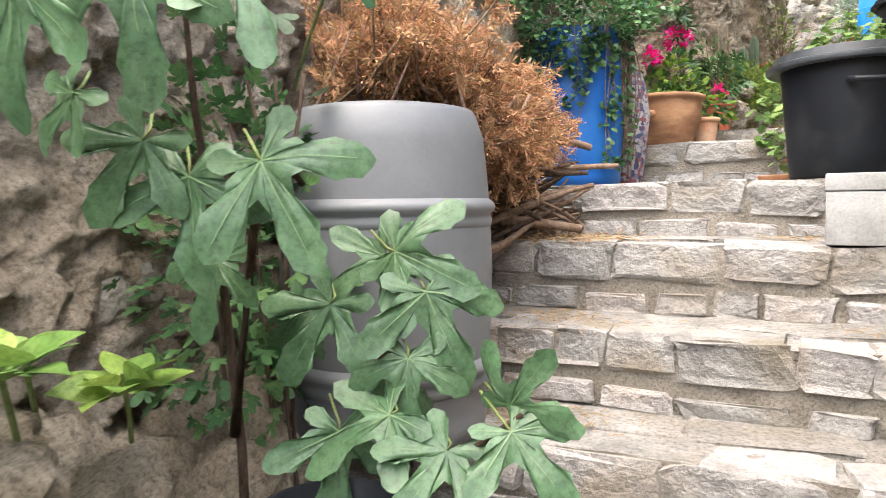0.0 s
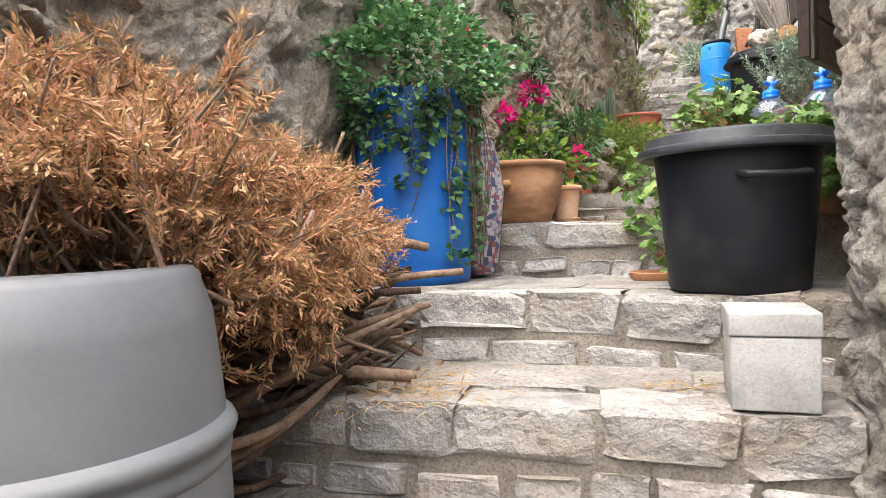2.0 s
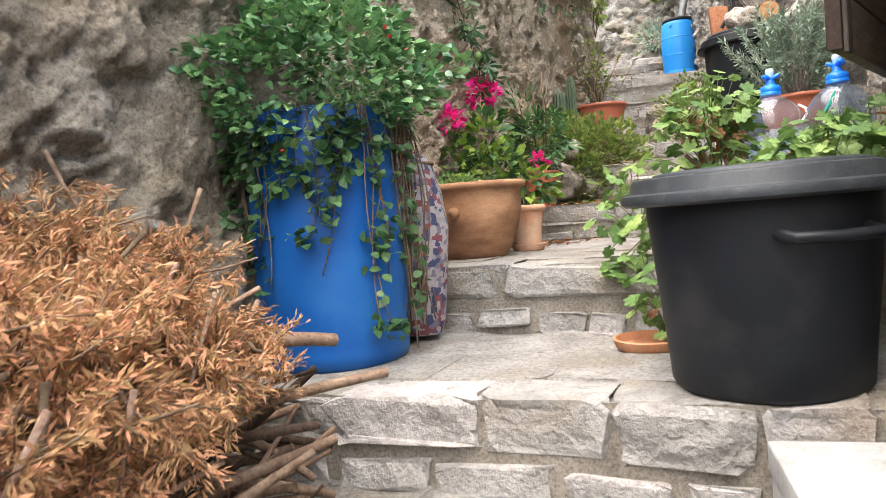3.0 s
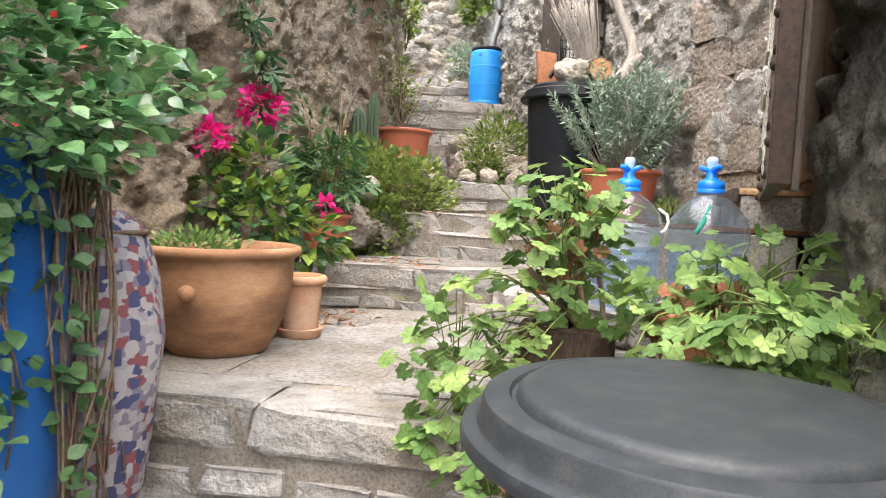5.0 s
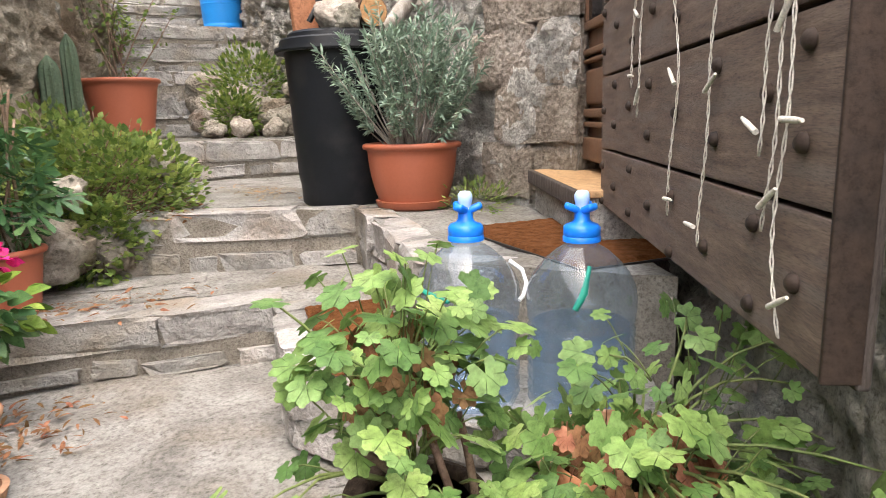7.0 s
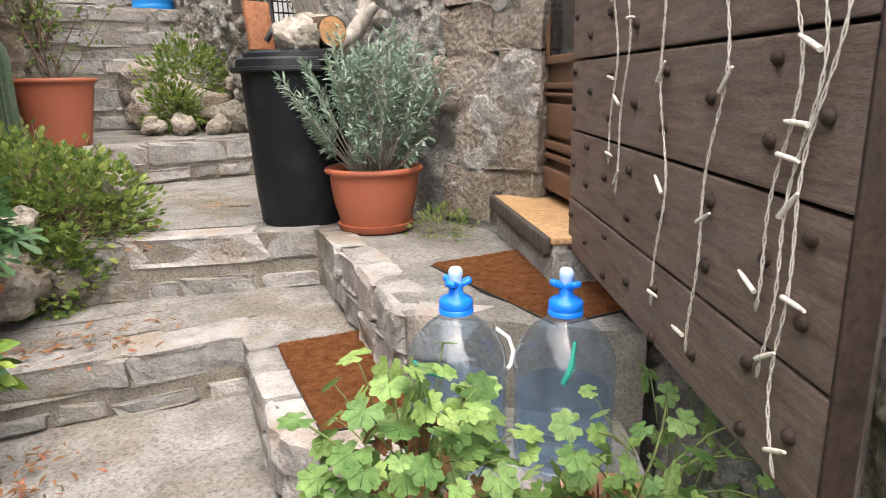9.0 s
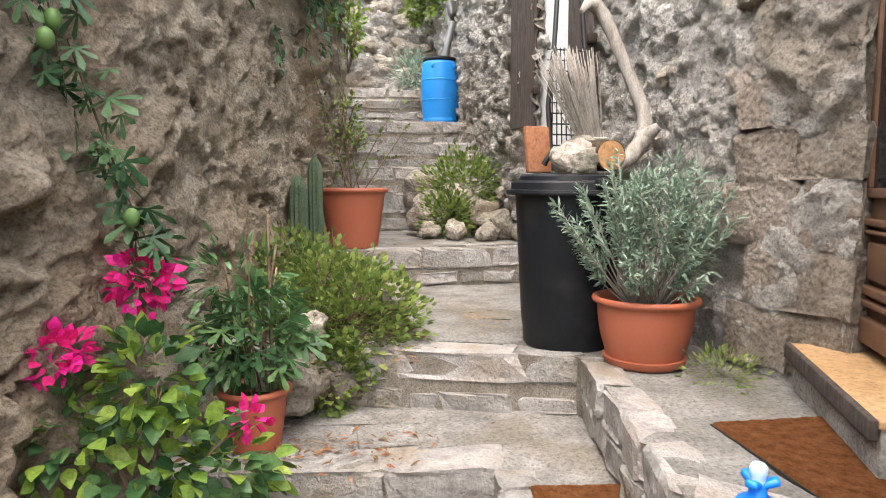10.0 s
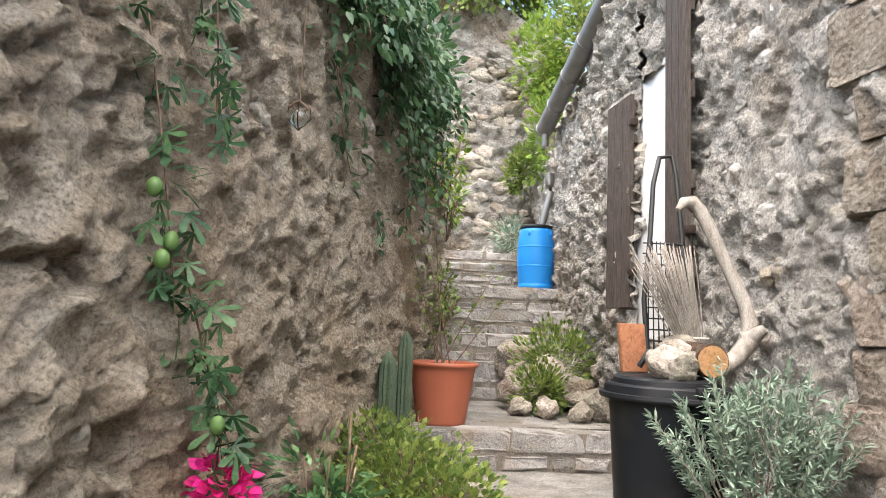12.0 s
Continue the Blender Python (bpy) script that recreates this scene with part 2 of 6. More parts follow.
M_PINK = leafy("magenta_bract", [(0.72, 0.015, 0.20), (0.85, 0.04, 0.32)], 0.2, 0.55, 0.35, 20)
M_STEM = surface("green_stem", [(0.10, 0.14, 0.04), (0.17, 0.20, 0.07)], 12.0, 0.6, 0.1, 60, 0.3, vary=0.2, island=True)
M_CACTUS = surface("cactus_skin", [(0.055, 0.085, 0.05), (0.10, 0.125, 0.08)], 14.0, 0.7, 0.2, 80, 0.2)


def glass(name, tint, rough=0.03, ior=1.45):
    m = bpy.data.materials.new(name)
    m.use_nodes = True
    b = m.node_tree.nodes["Principled BSDF"]
    b.inputs["Base Color"].default_value = (*tint, 1)
    b.inputs["Transmission Weight"].default_value, b.inputs["Roughness"].default_value, b.inputs["IOR"].default_value = 1.0, rough, ior
    return m


def thin_plastic(name, tint):
    """Clear film: light goes straight through it, with a glossy skin and a little haze."""
    m = bpy.data.materials.new(name)
    m.use_nodes = True
    nt = m.node_tree
    L = nt.links.new
    nt.nodes.remove(nt.nodes["Principled BSDF"])
    tr, gl, df = nt.nodes.new("ShaderNodeBsdfTransparent"), nt.nodes.new("ShaderNodeBsdfGlossy"), nt.nodes.new("ShaderNodeBsdfTranslucent")
    tr.inputs["Color"].default_value = (*tint, 1)
    gl.inputs["Roughness"].default_value = 0.09
    df.inputs["Color"].default_value = (0.75, 0.82, 0.92, 1)
    lw = nt.nodes.new("ShaderNodeLayerWeight")
    lw.inputs["Blend"].default_value = 0.35
    fr = nt.nodes.new("ShaderNodeMapRange")
    fr.inputs["From Min"].default_value, fr.inputs["To Min"].default_value, fr.inputs["To Max"].default_value = 0.15, 0.05, 0.5
    L(lw.outputs["Facing"], fr.inputs["Value"])
    m1, m2 = nt.nodes.new("ShaderNodeMixShader"), nt.nodes.new("ShaderNodeMixShader")
    m1.inputs["Fac"].default_value = 0.13
    L(tr.outputs[0], m1.inputs[1])
    L(df.outputs[0], m1.inputs[2])
    L(fr.outputs[0], m2.inputs["Fac"])
    L(m1.outputs[0], m2.inputs[1])
    L(gl.outputs[0], m2.inputs[2])
    L(m2.outputs[0], nt.nodes["Material Output"].inputs["Surface"])
    return m


M_PET = thin_plastic("clear_blue_bottle", (0.84, 0.92, 0.985))
M_WATER = thin_plastic("water", (0.74, 0.86, 0.97))
M_GLASS = glass("glass", (0.9, 0.95, 0.95), 0.02, 1.45)
M_DARKGLASS = surface("dark_door_glass", [(0.01, 0.01, 0.012), (0.02, 0.02, 0.022)], 2.0, 0.1, 0.0, 20, 0.6)
M_CAP = surface("blue_cap", [(0.008, 0.19, 0.80), (0.01, 0.21, 0.86)], 3.0, 0.35, 0.0, 60, 0.5, grain=0.12)
M_CAPWHITE = surface("pale_cap_tip", [(0.45, 0.62, 0.85), (0.52, 0.68, 0.88)], 3.0, 0.35, 0.0, 60, 0.5, grain=0.12)
M_WIRE = surface("white_light_wire", [(0.55, 0.50, 0.42), (0.68, 0.63, 0.55)], 30.0, 0.6, 0.2, 200, 0.3, dist=0.002)
M_LINER = surface("black_wire", [(0.012, 0.012, 0.012), (0.025, 0.025, 0.025)], 8.0, 0.5, 0.05, 60, 0.4, grain=0.12)

# ---- building helpers ----
rng = np.random.default_rng(7)


def mesh_of(bm, name, material, smooth=True):
    me = bpy.data.meshes.new(name)
    bm.to_mesh(me)
    bm.free()
    me.materials.append(material)
    if smooth:
        me.polygons.foreach_set("use_smooth", [True] * len(me.polygons))
        me.set_sharp_from_angle(angle=radians(62))
    return me


def part(name, bm, material, parent=None, label="", smooth=True):
    ob = new(name, mesh_of(bm, name, material, smooth))
    ob.parent = parent
    if label:
        ob["label"] = label
    return ob


def raw(name, verts, faces, material, parent=None, label="", smooth=False):
    me = bpy.data.meshes.new(name)
    me.from_pydata([tuple(v) for v in verts], [], [tuple(f) for f in faces])
    me.materials.append(material)
    if smooth:
        me.polygons.foreach_set("use_smooth", [True] * len(me.polygons))
    ob = new(name, me)
    ob.parent = parent
    if label:
        ob["label"] = label
    return ob


def thing(name, x, y, z, label, category, group="", turn=0.0, tilt=0.0):
    e = new(name)
    e.empty_display_size = 0.1
    e.matrix_basis = pose(x, y, z, tilt, 0, turn)
    return tagged(e, label, category, group)


def lathe(profile, segments=40, bm=None, at=(0, 0, 0), wobble=0.0, squash=(1, 1)):
    """Turn (radius, height) points round the z axis."""
    bm = bm or bmesh.new()
    rings = []
    for r, h in profile:
        ring = []
        for i in range(segments):
            a = 2 * math.pi * i / segments
            k = 1 + wobble * noise.noise((math.cos(a) * 1.3, math.sin(a) * 1.3, h * 4))
            ring.append(bm.verts.new((at[0] + squash[0] * r * k * math.cos(a), at[1] + squash[1] * r * k * math.sin(a), at[2] + h)))
        rings.append(ring)
    for a, b in zip(rings, rings[1:]):
        for i in range(segments):
            j = (i + 1) % segments
            bm.faces.new((a[i], a[j], b[j], b[i]))
    if profile[0][0] > 1e-4:
        bm.faces.new(rings[0][::-1])
    if profile[-1][0] > 1e-4:
        bm.faces.new(rings[-1])
    return bm


def box(size, at=(0, 0, 0), bevel=0.0, bm=None, turn=None):
    """A box with rounded edges, centred on at."""
    bm = bm or bmesh.new()
    made = bmesh.ops.create_cube(bm, size=1.0)["verts"]
    m = Matrix.Translation(at) @ (turn or Matrix.Identity(4)) @ Matrix.Diagonal((*size, 1))
    bmesh.ops.transform(bm, matrix=m, verts=made)
    if bevel:
        edges = list({e for v in made for e in v.link_edges})
        bmesh.ops.bevel(bm, geom=edges, offset=bevel, segments=2, affect="EDGES", profile=0.6)
    return bm


def tube(points, radii, sides=6, bm=None, closed=True):
    """A tapering round rod along the points."""
    bm = bm or bmesh.new()
    pts = [Vector(p) for p in points]
    rings = []
    for i, p in enumerate(pts):
        d = (pts[min(i + 1, len(pts) - 1)] - pts[max(i - 1, 0)]).normalized()
        q = d.to_track_quat("Z", "Y")
        r = radii[i] if hasattr(radii, "__len__") else radii
        rings.append([bm.verts.new(p + q @ Vector((r * math.cos(2 * math.pi * k / sides), r * math.sin(2 * math.pi * k / sides), 0))) for k in range(sides)])
    for a, b in zip(rings, rings[1:]):
        for k in range(sides):
            bm.faces.new((a[k], a[(k + 1) % sides], b[(k + 1) % sides], b[k]))
    if closed:
        bm.faces.new(rings[0][::-1])
        bm.faces.new(rings[-1])
    return bm


def rods(name, paths, material, parent, label="", sides=5):
    """Many rods in one mesh: each path is (points, radii)."""
    V, Fc = [], []
    for points, radii in paths:
        pts = np.array(points, float)
        n = len(pts)
        rad = np.full(n, radii) if np.isscalar(radii) else np.array(radii, float)
        d = np.gradient(pts, axis=0)
        d /= np.linalg.norm(d, axis=1, keepdims=True) + 1e-9
        ref = np.where(np.abs(d[:, 2:3]) > 0.9, [[1.0, 0, 0]], [[0, 0, 1.0]])
        u = np.cross(d, ref)
        u /= np.linalg.norm(u, axis=1, keepdims=True) + 1e-9
        w = np.cross(d, u)
        o = len(V)
        for i in range(n):
            for k in range(sides):
                a = 2 * math.pi * k / sides
                V.append(pts[i] + rad[i] * (math.cos(a) * u[i] + math.sin(a) * w[i]))
        for i in range(n - 1):
            for k in range(sides):
                Fc.append((o + i * sides + k, o + i * sides + (k + 1) % sides, o + (i + 1) * sides + (k + 1) % sides, o + (i + 1) * sides + k))
        Fc.append(tuple(o + k for k in range(sides))[::-1])
        Fc.append(tuple(o + (n - 1) * sides + k for k in range(sides)))
    ob = raw(name, V, Fc, material, parent, label, True)
    if len(paths) > 4:
        ob["kind"] = "stuff"
    return ob


# leaf outlines: (verts, faces), tip along +y, upper side +z, about 1 long
def fan_leaf(outline, cup=0.12, fold=0.1):
    v = [(0, 0, 0)]
    for x, y in outline:
        v.append((x, y, cup * (x * x + (y - 0.4) ** 2) * -1 + fold * abs(x)))
    n = len(outline)
    return np.array(v), [(0, i, i + 1) for i in range(1, n)]


def oval(width=0.45, n=4):
    t = np.linspace(0, 1, n + 2)
    prof = np.sin(np.pi * t ** 0.8) * width / 2
    v, f = [], []
    for a, w in zip(t, prof):
        v += [(-w, a, 0.16 * w - 0.25 * (a - 0.3) ** 2), (0, a, -0.25 * (a - 0.3) ** 2), (w, a, 0.16 * w - 0.25 * (a - 0.3) ** 2)]
    for i in range(len(t) - 1):
        k = 3 * i
        f += [(k, k + 1, k + 4, k + 3), (k + 1, k + 2, k + 5, k + 4)]
    return np.array(v), f


def lobed(lobes, depth, wide, teeth=0.0, steps=7):
    """A leaf of several lobes: (angle, length) each; sinuses of that depth between them."""
    pts = []
    for i, (ang, ln) in enumerate(lobes):
        for s in np.linspace(-1, 1, steps):
            half = wide * (1 - abs(s) ** 1.6)
            r = ln * (depth + (1 - depth) * (1 - abs(s) ** 2.2)) * (1 + teeth * (1 if round((s + 1) * steps) % 2 else -1))
            a = radians(ang) + s * radians(wide)
            pts.append((r * math.sin(a), r * math.cos(a)))
    return pts


SLIVER = oval(0.09, 2)
OVAL, NARROW, WIDE = oval(0.5), oval(0.26), oval(0.75)
GER = fan_leaf(lobed([(-135, .44), (-88, .5), (-43, .54), (0, .56), (43, .54), (88, .5), (135, .44)], 0.88, 23, 0.05, 9), 0.2, 0.10)
IVY = fan_leaf(lobed([(-95, .4), (-48, .55), (0, .85), (48, .55), (95, .4)], 0.5, 24, 0.0, 5), 0.1, 0.08)
PALM = fan_leaf(lobed([(-95, .55), (-48, .8), (0, .95), (48, .8), (95, .55)], 0.16, 20, 0.0, 5), 0.25, 0.1)


def leaf_cloud(name, shape, places, dirs, sizes, material, parent, label="", roll=0.6, kind=""):
    """Many leaves of one outline in one mesh: at places, tips along dirs."""
    v0, f0 = shape
    P, D, S = np.array(places, float), np.array(dirs, float), np.array(sizes, float)
    n = len(P)
    D = D / (np.linalg.norm(D, axis=1, keepdims=True) + 1e-9)
    up = np.tile([0, 0, 1.0], (n, 1)) + rng.normal(0, roll, (n, 3))
    X = np.cross(D, up)
    X /= np.linalg.norm(X, axis=1, keepdims=True) + 1e-9
    Z = np.cross(X, D)
    V = P[:, None] + S[:, None, None] * (v0[None, :, 0:1] * X[:, None] + v0[None, :, 1:2] * D[:, None] + v0[None, :, 2:3] * Z[:, None])
    k = len(v0)
    me = bpy.data.meshes.new(name)
    faces = [tuple(o + i for i in f) for o in range(0, n * k, k) for f in f0]
    me.from_pydata(V.reshape(-1, 3).tolist(), [], faces)
    me.materials.append(material)
    me.polygons.foreach_set("use_smooth", [True] * len(me.polygons))
    ob = new(name, me)
    ob.parent = parent
    if label:
        ob["label"] = label
    if kind:
        ob["kind"] = kind
    return ob


def blob_points(n, centre, radii, inner=0.55):
    """Points in the outer part of an uneven ellipsoid, and the ways out of it."""
    d = rng.normal(0, 1, (n, 3))
    d /= np.linalg.norm(d, axis=1, keepdims=True)
    bump = np.array([1 + 0.45 * noise.noise(Vector((a * 2.1 + centre[0], b * 2.1, c * 2.1 + centre[2]))) for a, b, c in d])
    r = (inner + (1 - inner) * rng.random(n) ** 0.5) * bump
    return np.array(centre) + d * r[:, None] * np.array(radii), d


# stones: eight rough blocks of unit size that all pieces share
def rough_block(seed, jitter=0.03):
    """A squared stone with flat hammered faces and tight, broken edges."""
    bm = bmesh.new()
    bmesh.ops.create_cube(bm, size=1.0)
    bmesh.ops.subdivide_edges(bm, edges=bm.edges[:], cuts=2, use_grid_fill=True)
    r = random.Random(seed)
    lean = [r.uniform(-0.07, 0.07) for _ in range(4)]
    for v in bm.verts:
        k = sum(abs(c) > 0.45 for c in v.co)
        x, y, z = (math.copysign(0.36, c) if abs(c) < 0.4 else c for c in v.co)
        v.co = Vector((x, y, z)) * (1.0, 1.0, 0.985, 0.955)[k]
        v.co += Vector((lean[0] * z + lean[1] * y * 0.4, lean[2] * z * 0.5, lean[3] * x)) * 0.8
        v.co += Vector((r.uniform(-1, 1) * 1.2, r.uniform(-1, 1) * 1.2, r.uniform(-1, 1) * 1.1)) * jitter * (1.25 if k > 1 else 1.0)
    return bm


def boulder(seed):
    bm = bmesh.new()
    bmesh.ops.create_icosphere(bm, subdivisions=3, radius=0.5)
    o = Vector((seed * 7.1, seed * 1.7, 0))
    for v in bm.verts:
        d = v.co.normalized()
        k = 1 + 0.5 * noise.noise(d * 1.3 + o) + 0.22 * (0.5 - abs(noise.noise(d * 3.1 + o))) + 0.16 * noise.noise(d * 7.0 + o)
        v.co = d * 0.5 * k
    return bm


BLOCKS = [mesh_of(rough_block(i, 0.04), "stone", M_STONE, False) for i in range(8)]
SLABS = [mesh_of(rough_block(20 + i, 0.02), "slab", M_TREAD, False) for i in range(6)]
LUMPS = [mesh_of(boulder(i), "stone", M_STONE_W, True) for i in range(10)]
PALE_LUMPS = [mesh_of(boulder(i + 20), "stone", M_STONE_P, True) for i in range(10)]
TUFAS = [mesh_of(rough_block(40 + i, 0.03), "stone", M_TUFA, False) for i in range(6)]


def piece(mesh, m, parent, name):
    ob = new(name, mesh)
    ob.parent = parent
    ob.matrix_basis = m
    return ob

# ---- the large structure ----


def value_noise(u, v, seed):
    r = np.random.default_rng(seed)
    t = r.random((64, 64))
    iu, iv = np.floor(u).astype(int), np.floor(v).astype(int)
    fu, fv = u - iu, v - iv
    fu, fv = fu * fu * (3 - 2 * fu), fv * fv * (3 - 2 * fv)
    g = lambda a, b: t[a % 64, b % 64]
    return (g(iu, iv) * (1 - fu) + g(iu + 1, iv) * fu) * (1 - fv) + (g(iu, iv + 1) * (1 - fu) + g(iu + 1, iv + 1) * fu) * fv - 0.5


def fbm(u, v, seed, octaves=5):
    return sum(value_noise(u * 2.07 ** k + 3.1 * k, v * 2.07 ** k + 1.7 * k, seed + k) / 1.7 ** k for k in range(octaves))


def cells(u, v, seed):
    """Scattered stones: how far a place lies from the joint to the next stone, the stone's own number, and its own tilted face."""
    r = np.random.default_rng(seed)
    jx, jy, own, tx, ty = r.random((64, 64)), r.random((64, 64)), r.random((64, 64)), r.normal(0, 1, (64, 64)), r.normal(0, 1, (64, 64))
    iu, iv = np.floor(u).astype(int), np.floor(v).astype(int)
    f1, f2, me, face = np.full(u.shape, 9.0), np.full(u.shape, 9.0), np.zeros(u.shape), np.zeros(u.shape)
    for a in (-1, 0, 1):
        for b in (-1, 0, 1):
            cu, cv = (iu + a) % 64, (iv + b) % 64
            du, dv = u - (iu + a + jx[cu, cv]), v - (iv + b + jy[cu, cv])
            d = np.hypot(du, dv)
            near = d < f1
            f2 = np.where(near, f1, np.minimum(f2, d))
            me = np.where(near, own[cu, cv], me)
            face = np.where(near, tx[cu, cv] * du + ty[cu, cv] * dv, face)
            f1 = np.where(near, d, f1)
    return f2 - f1, me, face


def rubble_wall(name, line, z0, z1, side, material, label, seed, res=0.025, rough=0.06, stones=0.05, cell=0.2, share=0.5, thick=0.45):
    """A wall of rubble along a line in the plan, its face to the given side, its top following z1 at each point of the line."""
    line = np.array(line, float)
    seg = np.hypot(*np.diff(line, axis=0).T)
    s_at = np.r_[0, np.cumsum(seg)]
    ns, nz = int(s_at[-1] / res) + 1, int((max(z1) - z0) / res) + 1
    s = np.linspace(0, s_at[-1], ns)
    x, y, top = (np.interp(s, s_at, c) for c in (line[:, 0], line[:, 1], np.array(z1, float)))
    k = max(3, int(0.25 / res))
    kern = np.ones(k) / k
    sm = lambda a: np.convolve(np.pad(a, k // 2, mode="edge"), kern, "same")[k // 2:k // 2 + len(a)]
    x, y = sm(x), sm(y)
    dx, dy = np.gradient(x), np.gradient(y)
    ln = np.hypot(dx, dy)
    nx, ny = side * dy / ln, -side * dx / ln
    S, T = np.meshgrid(s, np.linspace(0, 1, nz), indexing="ij")
    Z = z0 + T * (top[:, None] - z0)
    wu, wv = fbm(S * 4, Z * 4, seed + 31, 4), fbm(S * 4 + 9, Z * 4 + 5, seed + 37, 4)
    j1, own, face = cells((S + 0.16 * wu) / cell, (Z * 1.3 + 0.16 * wv) / cell, seed)
    proud = np.clip(j1 * 5.0, 0, 1) ** 0.6 * np.where(own < share, 0.3 + 0.7 * own / share + 0.5 * face, 0.0)
    j2, own2, face2 = cells((S + 0.2 * wv) / (cell * 2.3), (Z + 0.2 * wu) / (cell * 1.6), seed + 5)
    big = np.clip(j2 * 4.5, 0, 1) ** 0.7 * np.where(own2 < 0.4, 1.0 + 0.6 * face2, 0.0)
    j3, own3, face3 = cells((S + 0.05 * wu) / 0.06, (Z + 0.05 * wv) / 0.05, seed + 8)
    chips = np.clip(j3 * 3, 0, 1) * (own3 + 0.5 * face3) * np.clip(0.55 + 1.6 * fbm(S * 2, Z * 2, seed + 61, 2), 0, 1)
    hole = np.clip(3.0 * (fbm(S * 5, Z * 5, seed + 50, 4) - 0.24), 0, 0.4)
    d = rough * (1.0 * fbm(S * 1.1, Z * 1.1, seed + 9, 4) + 0.55 * fbm(S * 9, Z * 9, seed + 90, 4)) + stones * proud + 0.8 * stones * big + 0.016 * chips + 0.9 * rough * np.abs(fbm(S * 4.2, Z * 4.8, seed + 110, 4)) + 0.35 * rough * np.abs(fbm(S * 13, Z * 15, seed + 130, 3)) - 2.2 * rough * hole
    X, Y = x[:, None] + nx[:, None] * d, y[:, None] + ny[:, None] * d
    Z = Z + 0.25 * rough * fbm(S * 6, Z * 6, seed + 70, 3)
    front = np.stack([X, Y, Z], -1).reshape(-1, 3)
    back = np.stack([np.repeat(x[:, None] - nx[:, None] * thick, 2, 1), np.repeat(y[:, None] - ny[:, None] * thick, 2, 1), np.stack([np.full(ns, z0), top], 1)], -1).reshape(-1, 3)
    i, j = np.meshgrid(np.arange(ns - 1), np.arange(nz - 1), indexing="ij")
    a = (i * nz + j).ravel()
    q = np.stack([a, a + nz, a + nz + 1, a + 1], 1)
    o = ns * nz
    b = o + 2 * np.arange(ns - 1)
    caps = [np.stack([b + 2, b, b + 1, b + 3], 1),
            np.stack([np.arange(ns - 1) * nz + nz - 1, np.arange(1, ns) * nz + nz - 1, b + 3, b + 1], 1)]
    faces = np.concatenate([q] + caps)
    if side < 0:
        faces = faces[:, ::-1]
    me = bpy.data.meshes.new(name)
    me.from_pydata(np.concatenate([front, back]).tolist(), [], faces.tolist())
    me.materials.append(material)
    me.polygons.foreach_set("use_smooth", [True] * len(me.polygons))
    return tagged(new(name, me), label, "wall", kind="structure")


LEFT = [  # the line of the old wall that leans in beside the steps
    (-0.95, -3.6), (-1.0, -1.8), (-0.98, -0.9), (-0.92, 0.0), (-0.66, 1.0), (-0.26, 2.4), (-0.02, 3.2), (0.38, 4.55), (0.98, 6.8), (1.16, 8.2), (1.4, 10.8)]
wall_west = rubble_wall("wall_west", LEFT, -0.8, [2.0, 2.1, 2.2, 2.5, 3.3, 3.9, 4.3, 4.5, 4.3, 4.0, 4.0], 1, M_WALL_L,
                        "tall rubble wall of brown lime and stones", 11, res=0.015, rough=0.055, stones=0.034, cell=0.19, share=0.32)
RIGHT_LOW = [(0.86, -3.6), (0.84, -1.2), (0.84, -0.5), (0.96, 0.2), (1.32, 0.86), (1.82, 1.68)]
wall_east = rubble_wall("wall_east", RIGHT_LOW, -0.8, [1.8, 2.0, 2.2, 2.4, 2.8, 3.3], -1, M_WALL_E, "rough grey rubble wall beside the steps", 23, res=0.012, rough=0.055,
                        stones=0.03, cell=0.2, share=0.3)
RIGHT_UP = [(2.16, 2.36), (2.07, 2.62), (2.10, 3.3), (2.13, 4.2)]
UPPER_A = rubble_wall("wall_house_near", RIGHT_UP, 0.9, [5.2, 5.2, 5.2, 5.2], -1, M_WALL_R, "pale mortar house wall with proud stones", 37, res=0.013, rough=0.035,
                      stones=0.026, cell=0.13, share=0.4)
UPPER_B = rubble_wall("wall_house_far", [(2.17, 4.86), (2.24, 5.6), (2.45, 7.2), (2.62, 8.4), (2.9, 10.8)], 0.9, [5.3, 5.2, 5.0, 4.85, 4.6], -1, M_WALL_R,
                      "pale mortar house wall set with knobbly stones", 41, res=0.02, rough=0.05, stones=0.045, cell=0.10, share=0.6)
rubble_wall("wall_over_window", [(2.125, 4.12), (2.18, 4.94)], 4.22, [5.25, 5.25], -1, M_WALL_R, "pale mortar wall over the window", 43, res=0.03, rough=0.04, stones=0.05, cell=0.12)
UPPER_D = rubble_wall("wall_under_window", [(2.125, 4.12), (2.18, 4.94)], 0.9, [2.55, 2.55], -1, M_WALL_R, "pale mortar wall under the window", 44, res=0.03, rough=0.04, stones=0.05, cell=0.12)
wall_north = rubble_wall("wall_north", [(0.9, 10.6), (3.4, 10.3)], 1.5, [8.2, 6.9], 1, M_WALL_N, "tall grey rubble wall closing the alley", 51, res=0.04, rough=0.07, stones=0.07, cell=0.2, share=0.7)
wall_south = rubble_wall("wall_south", [(1.2, -3.6), (-1.3, -3.6)], -0.8, [0.3, 0.3], 1, M_WALL_N, "low rubble wall", 57, res=0.08)

